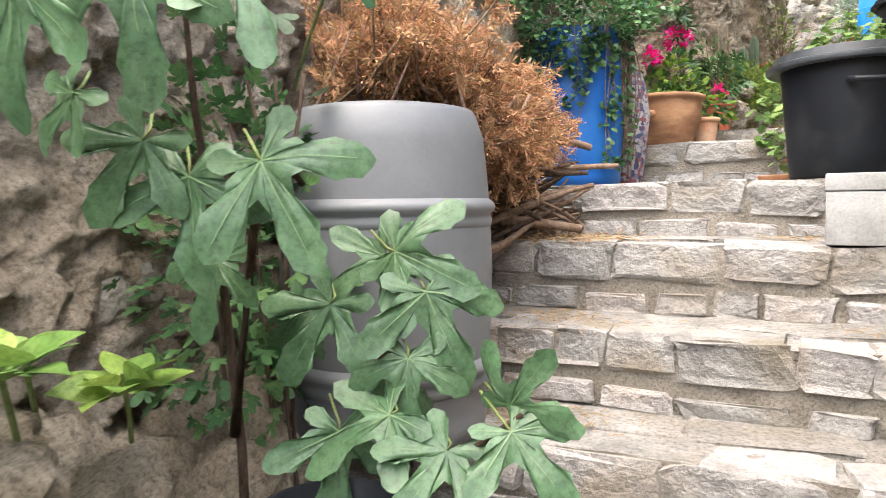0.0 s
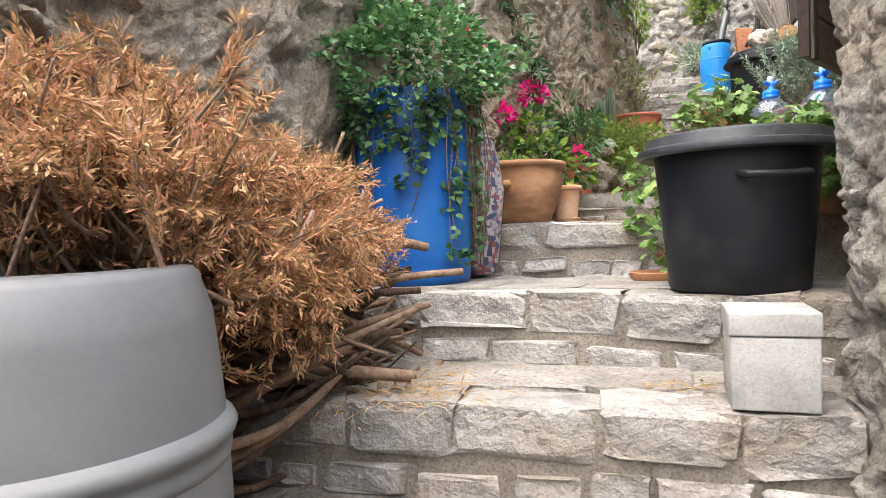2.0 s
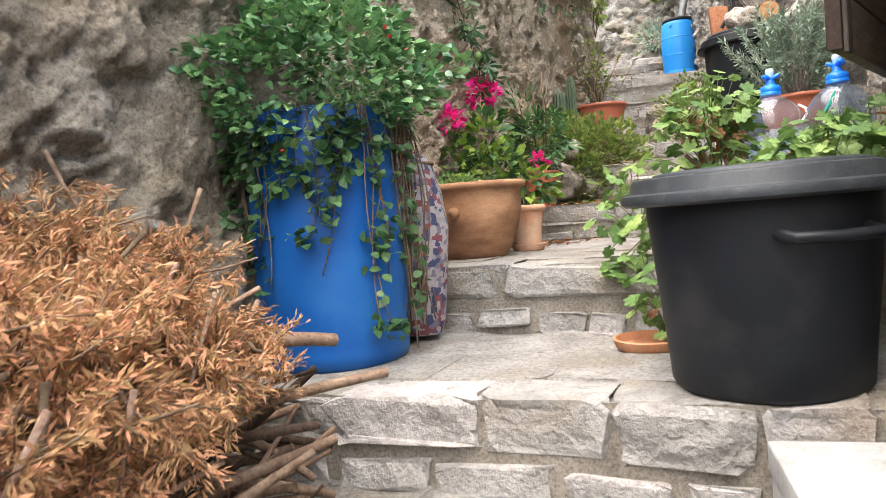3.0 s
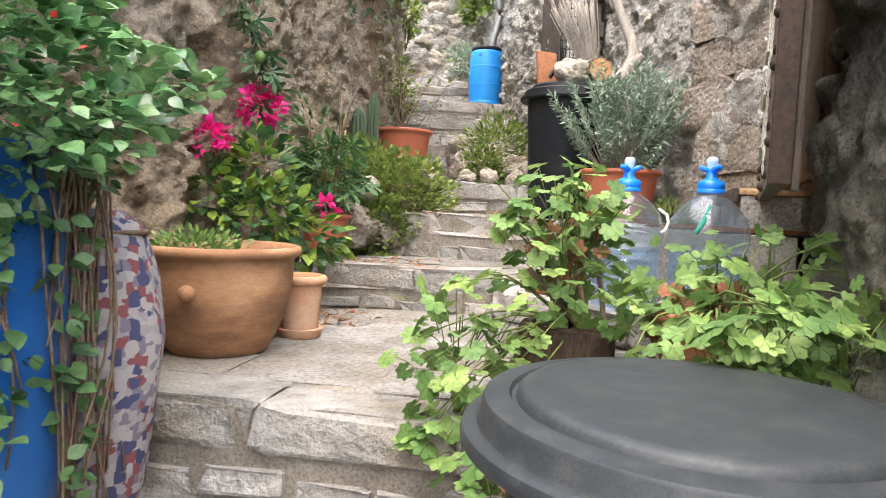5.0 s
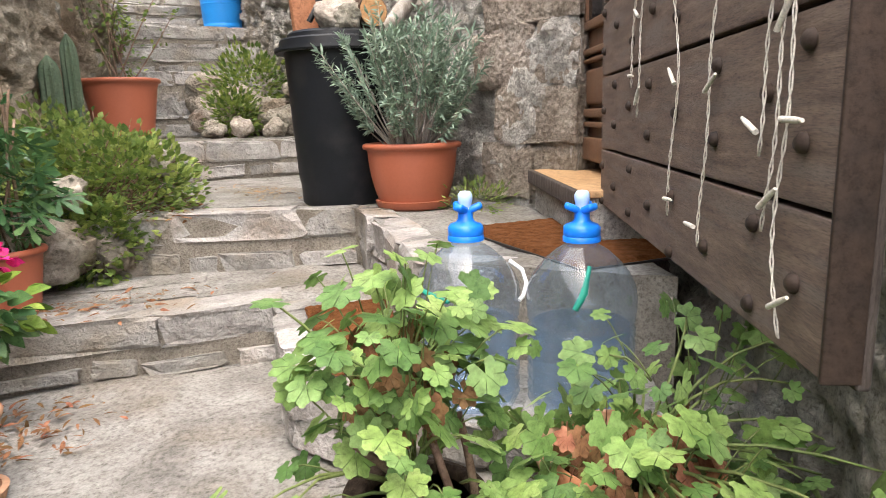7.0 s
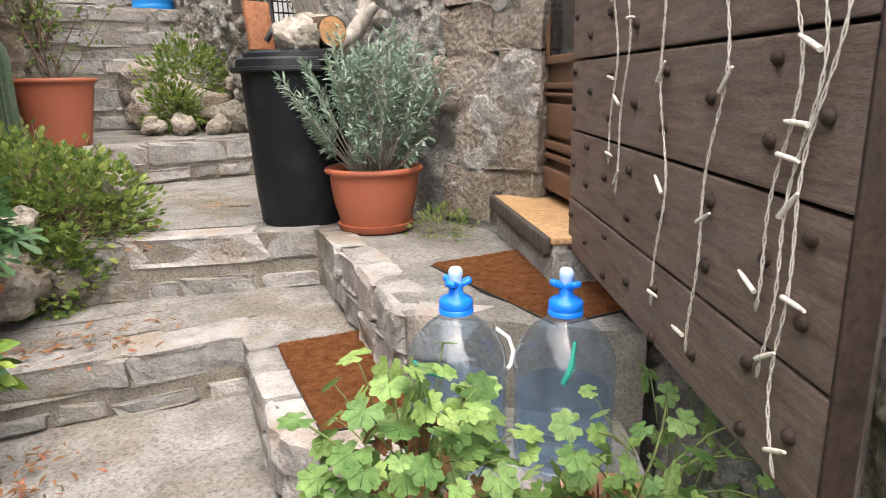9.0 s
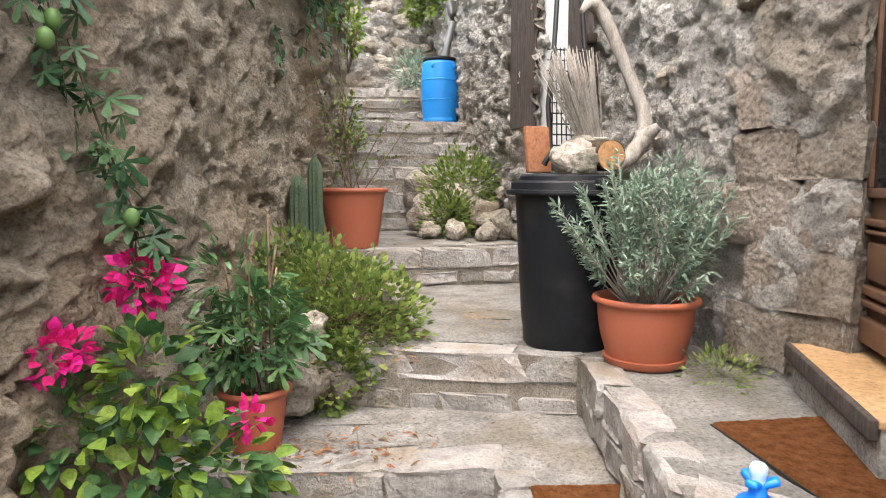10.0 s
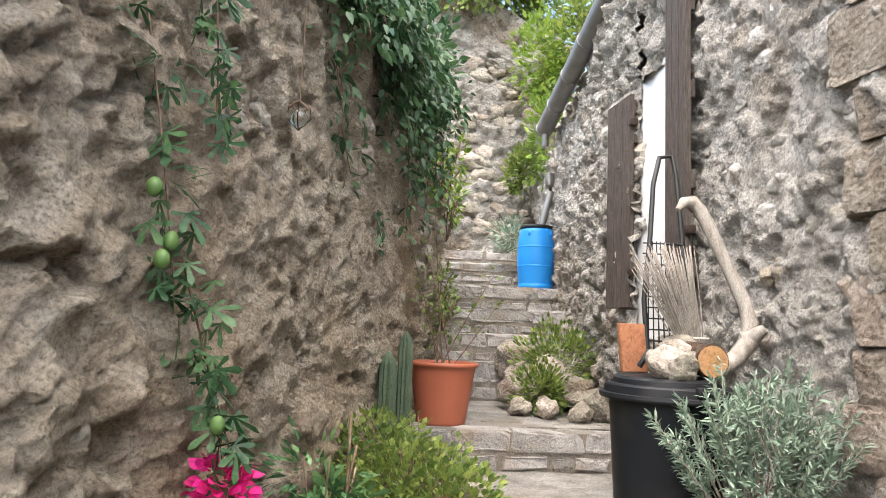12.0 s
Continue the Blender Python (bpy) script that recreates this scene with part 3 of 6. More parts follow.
# ground and steps: each is a mortar core with stones set in it
tagged(raw("ground", [(-9, -9, -0.5), (12, -9, -0.5), (12, 20, -0.5), (-9, 20, -0.5)], [(0, 1, 2, 3)], M_GROUND), "packed earth ground under the steps", "ground", kind="structure")
STEPS = [  # left x, y; right x, y of the lip; height; drop; how far it runs back
    (-1.1, -1.64, 0.95, -1.72, -0.20, 0.30, 0.5), (-1.1, -1.22, 0.95, -1.30, 0.03, 0.24, 0.5), (-1.1, -0.76, 0.95, -0.86, 0.27, 0.25, 0.5),
    (-1.1, -0.38, 0.95, -0.50, 0.50, 0.24, 0.5), (-1.1, 0.02, 1.0, -0.09, 0.754, 0.26, 0.7), (-1.0, 0.78, 1.15, 0.26, 0.98, 0.24, 1.2),
    (-0.8, 1.76, 0.72, 1.16, 1.22, 0.25, 1.9), (-0.3, 2.98, 1.09, 2.70, 1.415, 0.21, 0.9), (0.0, 3.66, 1.56, 3.09, 1.656, 0.25, 2.1),
    (0.3, 5.05, 2.3, 4.98, 1.90, 0.25, 2.2), (0.8, 6.80, 2.5, 6.70, 2.235, 0.34, 0.7), (0.9, 7.20, 2.6, 7.10, 2.49, 0.27, 0.7),
    (1.0, 7.66, 2.7, 7.56, 2.755, 0.27, 0.7), (1.1, 8.14, 2.9, 8.06, 3.02, 0.28, 1.0), (1.2, 8.74, 2.9, 8.66, 3.19, 0.18, 0.8), (1.2, 9.24, 3.0, 9.16, 3.38, 0.2, 0.8), (1.2, 9.84, 3.0, 9.7, 3.6, 0.23, 1.2)]


def prism(name, corners, z0, z1, material, label, wobble=0.012, res=0.05):
    """A solid on a four-cornered plan, its top a little uneven."""
    c = np.array(corners, float)
    n = max(3, int(np.linalg.norm(c[1] - c[0]) / res))
    m = max(3, int(np.linalg.norm(c[3] - c[0]) / res))
    V, Fc = [], []
    for i in range(n + 1):
        for j in range(m + 1):
            u, v = i / n, j / m
            p = c[0] * (1 - u) * (1 - v) + c[1] * u * (1 - v) + c[2] * u * v + c[3] * (1 - u) * v
            V.append((p[0], p[1], z1 + wobble * noise.fractal(Vector((p[0] * 4, p[1] * 4, z1)), 0.8, 2.0, 4)))
    for i in range(n):
        for j in range(m):
            a = i * (m + 1) + j
            Fc.append((a, a + m + 1, a + m + 2, a + 1))
    o = len(V)
    V += [(*p, z0) for p in c]
    edge = [[i * (m + 1) for i in range(n + 1)], [n * (m + 1) + j for j in range(m + 1)], [i * (m + 1) + m for i in range(n, -1, -1)], [j for j in range(m, -1, -1)]]
    for k, e in enumerate(edge):
        Fc.append((o + k, o + (k + 1) % 4, *e[::-1]))
    ob = raw(name, V, Fc, material, smooth=False)
    ob.data.materials.append(M_MORTAR)
    for f in ob.data.polygons[-4:]:
        f.material_index = 1
    return tagged(ob, label, "step", kind="structure")


step_obs = []
for i, (xa, ya, xb, yb, z, drop, run) in enumerate(STEPS):
    d = Vector((xb - xa, yb - ya, 0)).normalized()
    n = Vector((-d.y, d.x, 0))
    a, b = Vector((xa, ya, 0)) + n * 0.012, Vector((xb, yb, 0)) + n * 0.012
    ob = prism(f"step_{i + 1}", [(a.x, a.y), (b.x, b.y), (b.x + n.x * run, b.y + n.y * run), (a.x + n.x * run, a.y + n.y * run)], z - drop - 0.15, z - 0.004, M_TREAD,
               "worn pale step of limestone set in mortar")
    step_obs.append(ob)

# the raised platforms before the door
PLAT_LOW = prism("platform_low", [(0.90, 2.00), (1.32, 1.20), (1.95, 2.0), (1.09, 2.74)], 0.95, 1.418, M_TREAD, "low stone platform with a doormat")
prism("platform_corner", [(1.07, 2.62), (1.7, 2.4), (1.8, 3.3), (0.98, 3.2)], 0.95, 1.416, M_TREAD, "stone corner of the step")
PLAT_HIGH = prism("platform_high", [(1.24, 1.96), (1.62, 1.50), (2.25, 2.72), (1.55, 3.08)], 0.95, 1.655, M_TREAD, "raised stone platform before the door")
prism("platform_back", [(1.54, 3.06), (2.2, 2.7), (2.3, 5.2), (1.7, 5.1)], 0.95, 1.653, M_TREAD, "stone ledge along the house wall")

# filler added behind the door so no daylight shows past its end
DOOR_GAP_BLOCK = prism("door_gap_block", [(1.81, 1.58), (2.3, 1.3), (2.8, 2.3), (2.34, 2.54)], 0.9, 3.9, M_WALL_R, "mortar-coloured block added behind the house door to stop daylight")
tagged(DOOR_GAP_BLOCK, "mortar-coloured block added behind the house door to stop daylight", "wall", kind="structure")

# the window in the house wall: reveal and panel
tagged(raw("window_1", *(lambda b: ([v.co[:] for v in b.verts], [[v.index for v in f.verts] for f in b.faces]))((lambda b: (b.verts.index_update(), b)[1])(box((0.06, 0.9, 1.75), (2.19, 4.53, 3.4)))), M_WHITE),
       "white painted window panel between open shutters", "window", kind="structure")

# ---- drums, tub, pots ----


def drum_profile(r, h, ribs, bulge=0.02):
    pts = [(0.001, 0), (r * 0.86, 0.0), (r * 0.92, 0.012), (r * 0.95, 0.05)]
    for t in np.linspace(0.08, 0.92, 40):
        k = r * (0.955 + 0.045 * math.sin(math.pi * t) ** 0.6) + bulge * math.sin(math.pi * t) - bulge
        for c in ribs:
            e = (t - c) * h
            k += 0.018 * math.exp(-(e / 0.016) ** 2) - 0.010 * math.exp(-((e - 0.035) / 0.014) ** 2) - 0.010 * math.exp(-((e + 0.035) / 0.014) ** 2)
        pts.append((k, t * h))
    return pts


grey_drum = thing("plastic_drum", -0.60, -0.80, 0.27, "grey plastic drum with raised hoops, open and stuffed with brush", "drum", turn=20)
H = 0.88
for zz in (0.22, 0.70):
    part("hoop", lathe([(0.280, zz * H - 0.055), (0.293, zz * H - 0.046), (0.297, zz * H - 0.030), (0.292, zz * H - 0.020), (0.292, zz * H - 0.012), (0.303, zz * H - 0.004), (0.306, zz * H + 0.006), (0.301, zz * H + 0.017), (0.290, zz * H + 0.026), (0.280, zz * H + 0.034)], 56), M_GREY, grey_drum)
part("body", lathe(drum_profile(0.295, H, ()) + [(0.262, H * 0.955), (0.254, H * 0.985), (0.245, H), (0.225, H + 0.004), (0.215, H - 0.008), (0.21, H - 0.05), (0.2, H - 0.3), (0.001, H - 0.3)], 56), M_GREY, grey_drum)

blue_drum = thing("plastic_drum", -0.42, 1.09, 0.978, "tall blue plastic drum overgrown with trailing leaves", "drum", turn=40)
H = 0.80
part("body", lathe(drum_profile(0.248, H, (), 0.012) + [(0.222, H * 0.96), (0.216, H), (0.205, H), (0.2, H - 0.06), (0.001, H - 0.06)], 56), M_BLUE, blue_drum)
part("soil", lathe([(0.001, H - 0.05), (0.199, H - 0.05), (0.12, H - 0.03), (0.001, H - 0.025)], 24, wobble=0.1), M_SOIL, blue_drum, "dark potting soil")

far_drum = thing("plastic_drum", 2.36, 8.42, 3.02, "bright blue plastic drum with a black lid by a downpipe", "drum")
H = 0.76
for zz in (0.36, 0.66):
    part("hoop", lathe([(0.212, zz * H - 0.02), (0.222, zz * H - 0.006), (0.222, zz * H + 0.006), (0.212, zz * H + 0.02)], 44), M_BLUE_LIGHT, far_drum)
part("body", lathe(drum_profile(0.222, H, (), 0.02) + [(0.18, H * 0.95), (0.176, H * 0.97)], 44), M_BLUE_LIGHT, far_drum)
part("lid", lathe([(0.001, H * 0.95), (0.192, H * 0.95), (0.197, H * 0.955), (0.197, H * 0.985), (0.188, H), (0.001, H)], 44), M_BLACK, far_drum, "black screw lid")
for s in (-1, 1):
    part("handle", box((0.07, 0.03, 0.05), (0.11 * s, -0.16, H * 0.86), 0.01), M_BLUE_LIGHT, far_drum)

# black tub and its lid
tub = thing("garden_tub", 0.752, 0.57, 0.985, "black plastic tub with a domed lid resting on a block", "tub", turn=-20)
part("body", lathe([(0.001, 0), (0.200, 0), (0.209, 0.013), (0.216, 0.102), (0.247, 0.425), (0.258, 0.429), (0.262, 0.445), (0.255, 0.45), (0.23, 0.44), (0.205, 0.051), (0.001, 0.041)], 56), M_BLACK, tub)
tub_lid = part("lid", lathe([(0.255, 0.425), (0.290, 0.418), (0.300, 0.424), (0.302, 0.434), (0.299, 0.443), (0.290, 0.447), (0.281, 0.446), (0.278, 0.450), (0.275, 0.473), (0.272, 0.478), (0.262, 0.480), (0.240, 0.481), (0.237, 0.475), (0.231, 0.475), (0.228, 0.484), (0.222, 0.489), (0.210, 0.491), (0.12, 0.493), (0.001, 0.494)], 64), M_LID, tub, "domed black lid with a raised ring")
tub_lid.data.set_sharp_from_angle(angle=radians(32))
for a in (-60, 120):
    c, s = math.cos(radians(a)), math.sin(radians(a))
    pts = [(0.236 * c - 0.09 * s, 0.236 * s + 0.09 * c, 0.35), (0.285 * c - 0.085 * s, 0.285 * s + 0.085 * c, 0.342), (0.292 * c, 0.292 * s, 0.34), (0.285 * c + 0.085 * s, 0.285 * s - 0.085 * c, 0.342), (0.236 * c + 0.09 * s, 0.236 * s - 0.09 * c, 0.35)]
    part("handle", tube(pts, 0.012, 8), M_BLACK, tub)

block = thing("concrete_block", 0.70, 0.055, 0.755, "grey cast concrete block standing on a step", "block", turn=-8)
part("body", box((0.190, 0.222, 0.172), (0, 0, 0.086), 0.005), M_CONCRETE, block)
part("cap", box((0.197, 0.228, 0.056), (0, 0, 0.202), 0.005), M_CONCRETE, block)


def pot(name, x, y, z, r, h, material, label, lip=0.03, belly=0.0, saucer=0.0, group="flower pots", turn=0.0, base=0.7, saucer_mat=None):
    e = thing(name, x, y, z, label, "flower pot", group, turn)
    lift = 0.015 if saucer else 0.0
    prof = [(0.001, lift), (r * base * 0.94, lift), (r * base, lift + 0.008)]
    for t in np.linspace(0.05, 0.86, 14):
        k = base + (1 - base - 0.04) * t + belly * math.sin(math.pi * min(1, t * 1.08)) ** 1.1
        prof.append((r * k, lift + h * t))
    rr = prof[-1][0]
    prof += [(max(rr, r * 0.96), lift + h - lip * 1.02), (r * 1.0 + 0.004, lift + h - lip * 0.9), (r + 0.008, lift + h - lip * 0.5), (r + 0.004, lift + h - 0.004), (r - 0.006, lift + h), (r - 0.018, lift + h - 0.006),
             (r - 0.024, lift + h - lip), (r - 0.03, lift + h - 0.06), (0.001, lift + h - 0.06)]
    part("body", lathe(prof, 48, wobble=0.006), material, e)
    part("soil", lathe([(0.001, lift + h - 0.035), (r - 0.028, lift + h - 0.05), (r - 0.028, lift + h - 0.07), (0.001, lift + h - 0.07)][::1], 24, wobble=0.05), M_SOIL, e, "dry dark soil")
    if saucer:
        part("saucer", lathe([(0.001, 0), (saucer * 0.9, 0), (saucer, 0.01), (saucer + 0.008, 0.034), (saucer - 0.006, 0.036), (saucer - 0.016, 0.014), (0.001, 0.012)], 40), saucer_mat or material, e)
    return e


big_pot = pot("terracotta_pot", -0.025, 1.965, 1.22, 0.24, 0.335, M_TERRA_PALE, "wide pale terracotta pot with a lug and green herbs", 0.032, 0.11, base=0.60)
for a in (-103, 77):
    c, s = math.cos(radians(a)), math.sin(radians(a))
    bm = bmesh.new()
    bmesh.ops.create_icosphere(bm, subdivisions=2, radius=0.02, matrix=Matrix.Translation((0.245 * c, 0.245 * s, 0.21)) @ Matrix.Diagonal((1.2, 1.0, 1.2, 1)))
    part("lug", bm, M_TERRA_PALE, big_pot)
pot("terracotta_pot", 0.215, 2.19, 1.22, 0.086, 0.205, M_TERRA, "small terracotta pot standing in a matching saucer", 0.03, saucer=0.075)
pot("plastic_pot", 0.30, 3.10, 1.415, 0.122, 0.225, M_PLASTIC_TERRA, "terracotta-coloured plastic pot with a leafy vine", 0.022)
boug_pot2 = pot("plastic_pot", 0.02, 2.62, 1.22, 0.10, 0.18, M_PLASTIC_TERRA, "small plastic pot holding the bougainvillea", 0.02)
pot("plastic_pot", 0.93, 5.30, 1.90, 0.235, 0.41, M_PLASTIC_TERRA, "large terracotta-coloured pot with a bare shrub", 0.03)
pot("plastic_pot", 1.745, 2.95, 1.655, 0.195, 0.25, M_PLASTIC_TERRA, "terracotta plastic pot with saucer and grey-green lavender", 0.025, 0.05, saucer=0.15)
pot("terracotta_pot", 1.21, 1.25, 1.22, 0.145, 0.26, M_TERRA, "terracotta pot with a spreading scented geranium", 0.03)
dish = thing("saucer", 0.56, 0.98, 0.98, "terracotta saucer lying empty on a tread", "saucer")
part("dish", lathe([(0.001, 0), (0.085, 0), (0.10, 0.012), (0.108, 0.036), (0.10, 0.038), (0.09, 0.014), (0.001, 0.012)], 36), M_TERRA, dish)

stump = thing("stump_pot", 0.905, 1.415, 1.20, "dark bark-covered stump planter with a tall geranium", "planter")
part("trunk", lathe([(0.001, 0), (0.138, 0), (0.131, 0.08), (0.128, 0.2), (0.124, 0.212), (0.10, 0.214), (0.095, 0.19), (0.001, 0.18)], 40, wobble=0.14), M_BARK, stump)
part("ring", lathe([(0.095, 0.20), (0.104, 0.204), (0.104, 0.218), (0.096, 0.221), (0.088, 0.216), (0.088, 0.2)], 36), M_BARK, stump, "dark inner rim")

# dust bin with its lid
bin2 = thing("dustbin", 1.60, 3.33, 1.655, "tall black plastic dustbin with a ribbed closed lid", "dustbin", turn=15)
part("body", lathe([(0.001, 0), (0.178, 0), (0.186, 0.01), (0.19, 0.08), (0.197, 0.12), (0.225, 0.63), (0.228, 0.65), (0.001, 0.65)], 40), M_BLACK, bin2)
bin_lid = part("lid", lathe([(0.225, 0.645), (0.262, 0.642), (0.266, 0.650), (0.264, 0.662), (0.246, 0.664), (0.243, 0.692), (0.236, 0.699), (0.222, 0.701), (0.219, 0.694), (0.212, 0.694), (0.208, 0.718), (0.196, 0.728), (0.001, 0.734)], 48), M_BLACK, bin2, "ribbed black lid")
bin_lid.data.set_sharp_from_angle(angle=radians(32))
for a in (-100, 80):
    c, s = math.cos(radians(a)), math.sin(radians(a))
    part("clip", box((0.05, 0.03, 0.035), (0.25 * c, 0.25 * s, 0.69), 0.006, None, Matrix.Rotation(radians(a + 90), 4, "Z")), M_BLACK, bin_lid)
    part("handle", tube([(0.22 * c - 0.07 * s, 0.22 * s + 0.07 * c, 0.5), (0.26 * c - 0.06 * s, 0.26 * s + 0.06 * c, 0.49), (0.26 * c + 0.06 * s, 0.26 * s - 0.06 * c, 0.49), (0.22 * c + 0.07 * s, 0.22 * s - 0.07 * c, 0.5)], 0.01, 6), M_BLACK, bin2)

# water bottles


def bottle(x, y, z, turn, label):
    e = thing("water_bottle", x, y, z, label, "bottle", "water bottles", turn)
    prof = [(0.001, 0.006), (0.082, 0.0), (0.095, 0.004), (0.102, 0.02)]
    for t in np.linspace(0.03, 0.21, 46):
        prof.append((0.1070 - 0.0075 * max(0, math.sin(t * 2 * math.pi / 0.03)), t))
    prof += [(0.109, 0.22), (0.109, 0.24), (0.106, 0.262), (0.095, 0.286), (0.075, 0.312), (0.050, 0.334), (0.030, 0.346), (0.027, 0.352), (0.027, 0.372)]
    body = part("body", lathe(prof, 40), M_PET, e, "clear ribbed plastic body")
    body.visible_shadow = False
    water = part("water", lathe([(0.001, 0.012), (0.088, 0.012), (0.096, 0.03), (0.096, 0.185), (0.001, 0.185)], 32), M_WATER, e, "still water half filling the bottle")
    water.visible_shadow = False
    cap = part("cap", lathe([(0.031, 0.350), (0.037, 0.351), (0.037, 0.360), (0.035, 0.362), (0.036, 0.364), (0.036, 0.378), (0.031, 0.384), (0.020, 0.388), (0.0155, 0.394), (0.0145, 0.412), (0.001, 0.412)], 28), M_CAP, e, "blue plastic cap")
    for a in (10, 130, 250):
        part("wing", box((0.034, 0.022, 0.014), (0.018, 0, 0.0), 0.006, None, Matrix.Rotation(radians(-22), 4, "Y")), M_CAP, cap).matrix_basis = pose(0, 0, 0.416, 0, 0, a)
    part("spout", lathe([(0.012, 0.41), (0.013, 0.427), (0.015, 0.432), (0.015, 0.442), (0.011, 0.449), (0.001, 0.451)], 20), M_CAPWHITE, cap, "pale pull spout")
    return e


banded = bottle(1.165, 1.655, 1.42, -41, "large clear water bottle with a blue cap")
part("carry_band", tube([(0.085, 0.03, 0.302), (0.112, 0.02, 0.285), (0.122, 0.0, 0.262), (0.116, -0.02, 0.240), (0.109, -0.03, 0.235)], 0.0045, 6), M_WHITE, banded, "white carrying band")
part("label_strip", tube([(0.055, 0.098, 0.268), (0.02, 0.111, 0.258), (-0.02, 0.111, 0.25)], [0.003, 0.007, 0.004], 6), M_TEAL, banded, "torn green label strip").matrix_basis = pose(0, 0, 0, 0, 0, 160)
torn = bottle(1.335, 1.50, 1.42, 20, "large clear water bottle, blue cap and torn green band")
part("torn_band", tube([(-0.055, -0.045, 0.315), (-0.085, -0.05, 0.27), (-0.10, -0.04, 0.24)], [0.004, 0.008, 0.006], 6), M_TEAL, torn, "torn teal plastic strip")

# ---- door leaf, door, sill, mats ----
LEAF_A, LEAF_B = Vector((1.037, 0.86, 0)), Vector((1.77, 1.90, 0))
ld = (LEAF_B - LEAF_A).normalized()
leaf_w = (LEAF_B - LEAF_A).length
leaf_door = thing("plank_door", 1.037, 0.86, 1.765, "open dark plank door studded with iron nails", "door", turn=math.degrees(math.atan2(ld.y, ld.x)))
z0 = 0.0
for h in (0.155, 0.19, 0.185, 0.19, 0.185, 0.19, 0.185, 0.19, 0.19):
    bm = box((leaf_w, 0.034, h - 0.006), (leaf_w / 2, -0.018, z0 + h / 2), 0.004)
    part("board", bm, M_WOOD, leaf_door, smooth=False)
    z0 += h
part("stile", box((0.05, 0.014, z0 + 0.01), (0.026, -0.043, z0 / 2 - 0.005), 0.004), M_WOOD_V, leaf_door, "worn grey edge batten")
part("end_strip", box((0.006, 0.037, z0), (-0.004, -0.018, z0 / 2), 0.002), M_IRON, leaf_door, "dark cracked board ends")
part("back_ledge", box((leaf_w * 0.96, 0.03, 0.12), (leaf_w / 2, -0.052, 0.5), 0.004), M_WOOD, leaf_door)
nail_mesh = mesh_of(lathe([(0.011, 0), (0.010, 0.005), (0.005, 0.009), (0.001, 0.0095)], 10), "nail", M_IRON)
for k in range(9):
    zc = 0.07 + 0.187 * k
    for j, u in enumerate((0.06, 0.16, 0.33, 0.52, 0.70, 0.88, 1.06, 1.22)):
        for dz in ((-0.045, 0.05) if (j + k) % 2 else (0.0,)):
            piece(nail_mesh, pose(u + 0.012 * math.sin(k * 3 + j), 0.0, zc + dz + 0.01 * math.cos(j * 5 + k), -90, 0, 0), leaf_door, "nail")

inner_door = thing("panel_door", 2.06, 2.18, 1.84, "brown panelled wooden door with a dark glazed light", "door", turn=math.degrees(math.atan2(0.6, 0.33)))
part("frame", box((0.09, 0.07, 2.0), (0.33, 0.0, 1.0), 0.006), M_DOOR, inner_door)
part("leaf", box((0.9, 0.045, 1.95), (-0.16, -0.03, 0.975), 0.004), M_DOOR, inner_door)
part("glass", box((0.34, 0.012, 1.26), (0.05, -0.003, 1.12), 0.0), M_DARKGLASS, inner_door, "dark glass light")
for zz in (0.475, 1.765):
    part("bead", box((0.40, 0.03, 0.03), (0.05, 0.0, zz), 0.005), M_DOOR, inner_door)
for xx in (-0.135, 0.235):
    part("bead", box((0.03, 0.03, 1.26), (xx, 0.0, 1.12), 0.005), M_DOOR, inner_door)
for zz, hh in ((0.385, 0.022), (0.355, 0.014), (0.175, 0.03), (0.135, 0.02), (0.05, 0.08)):
    part("moulding", box((0.42, 0.03, hh), (0.05, 0.004, zz), 0.006), M_DOOR, inner_door)
part("panel", box((0.34, 0.02, 0.12), (0.05, 0.002, 0.265), 0.010), M_DOOR, inner_door)
sill = thing("door_sill", 2.07, 2.25, 1.655, "stone door sill topped with an ochre tile", "sill", turn=math.degrees(math.atan2(0.6, 0.33)))
part("base", box((0.75, 0.345, 0.13), (-0.12, -0.02, 0.065), 0.006), M_WALL_R, sill)
part("tile", box((0.76, 0.36, 0.022), (-0.12, -0.02, 0.143), 0.004), M_TILE, sill)
part("edge", box((0.76, 0.02, 0.05), (-0.12, 0.17, 0.13), 0.004), M_WOOD_V, sill, "dark weathered edge board")


def doormat(ax, ay, bx, by, depth, z, label):
    d = Vector((bx - ax, by - ay, 0))
    e = thing("doormat", (ax + bx) / 2, (ay + by) / 2, z, label, "doormat", "doormats", math.degrees(math.atan2(d.y, d.x)))
    w = d.length
    bm = bmesh.new()
    bmesh.ops.create_grid(bm, x_segments=40, y_segments=56, size=0.5)
    for v in bm.verts:
        e_ = max(abs(v.co.x), abs(v.co.y)) * 2
        v.co = Vector((v.co.x * w, -(v.co.y + 0.5) * depth, 0.016 + 0.004 * noise.noise(Vector((v.co.x * 60, v.co.y * 80, z))) - (0.015 if e_ > 0.985 else 0)))
    part("coir_layer", bm, M_MAT, e, smooth=False)
    part("backing", box((w, depth, 0.006), (0, -depth / 2, 0.004)), M_LINER, e)
    return e


doormat(1.107, 2.544, 1.404, 2.475, 0.62, 1.418, "worn brown coir doormat on a stone platform")
doormat(1.567, 2.314, 1.915, 2.27, 0.66, 1.655, "brown coir doormat lying before the door")

# ---- shutters, window, gutter, pipe ----


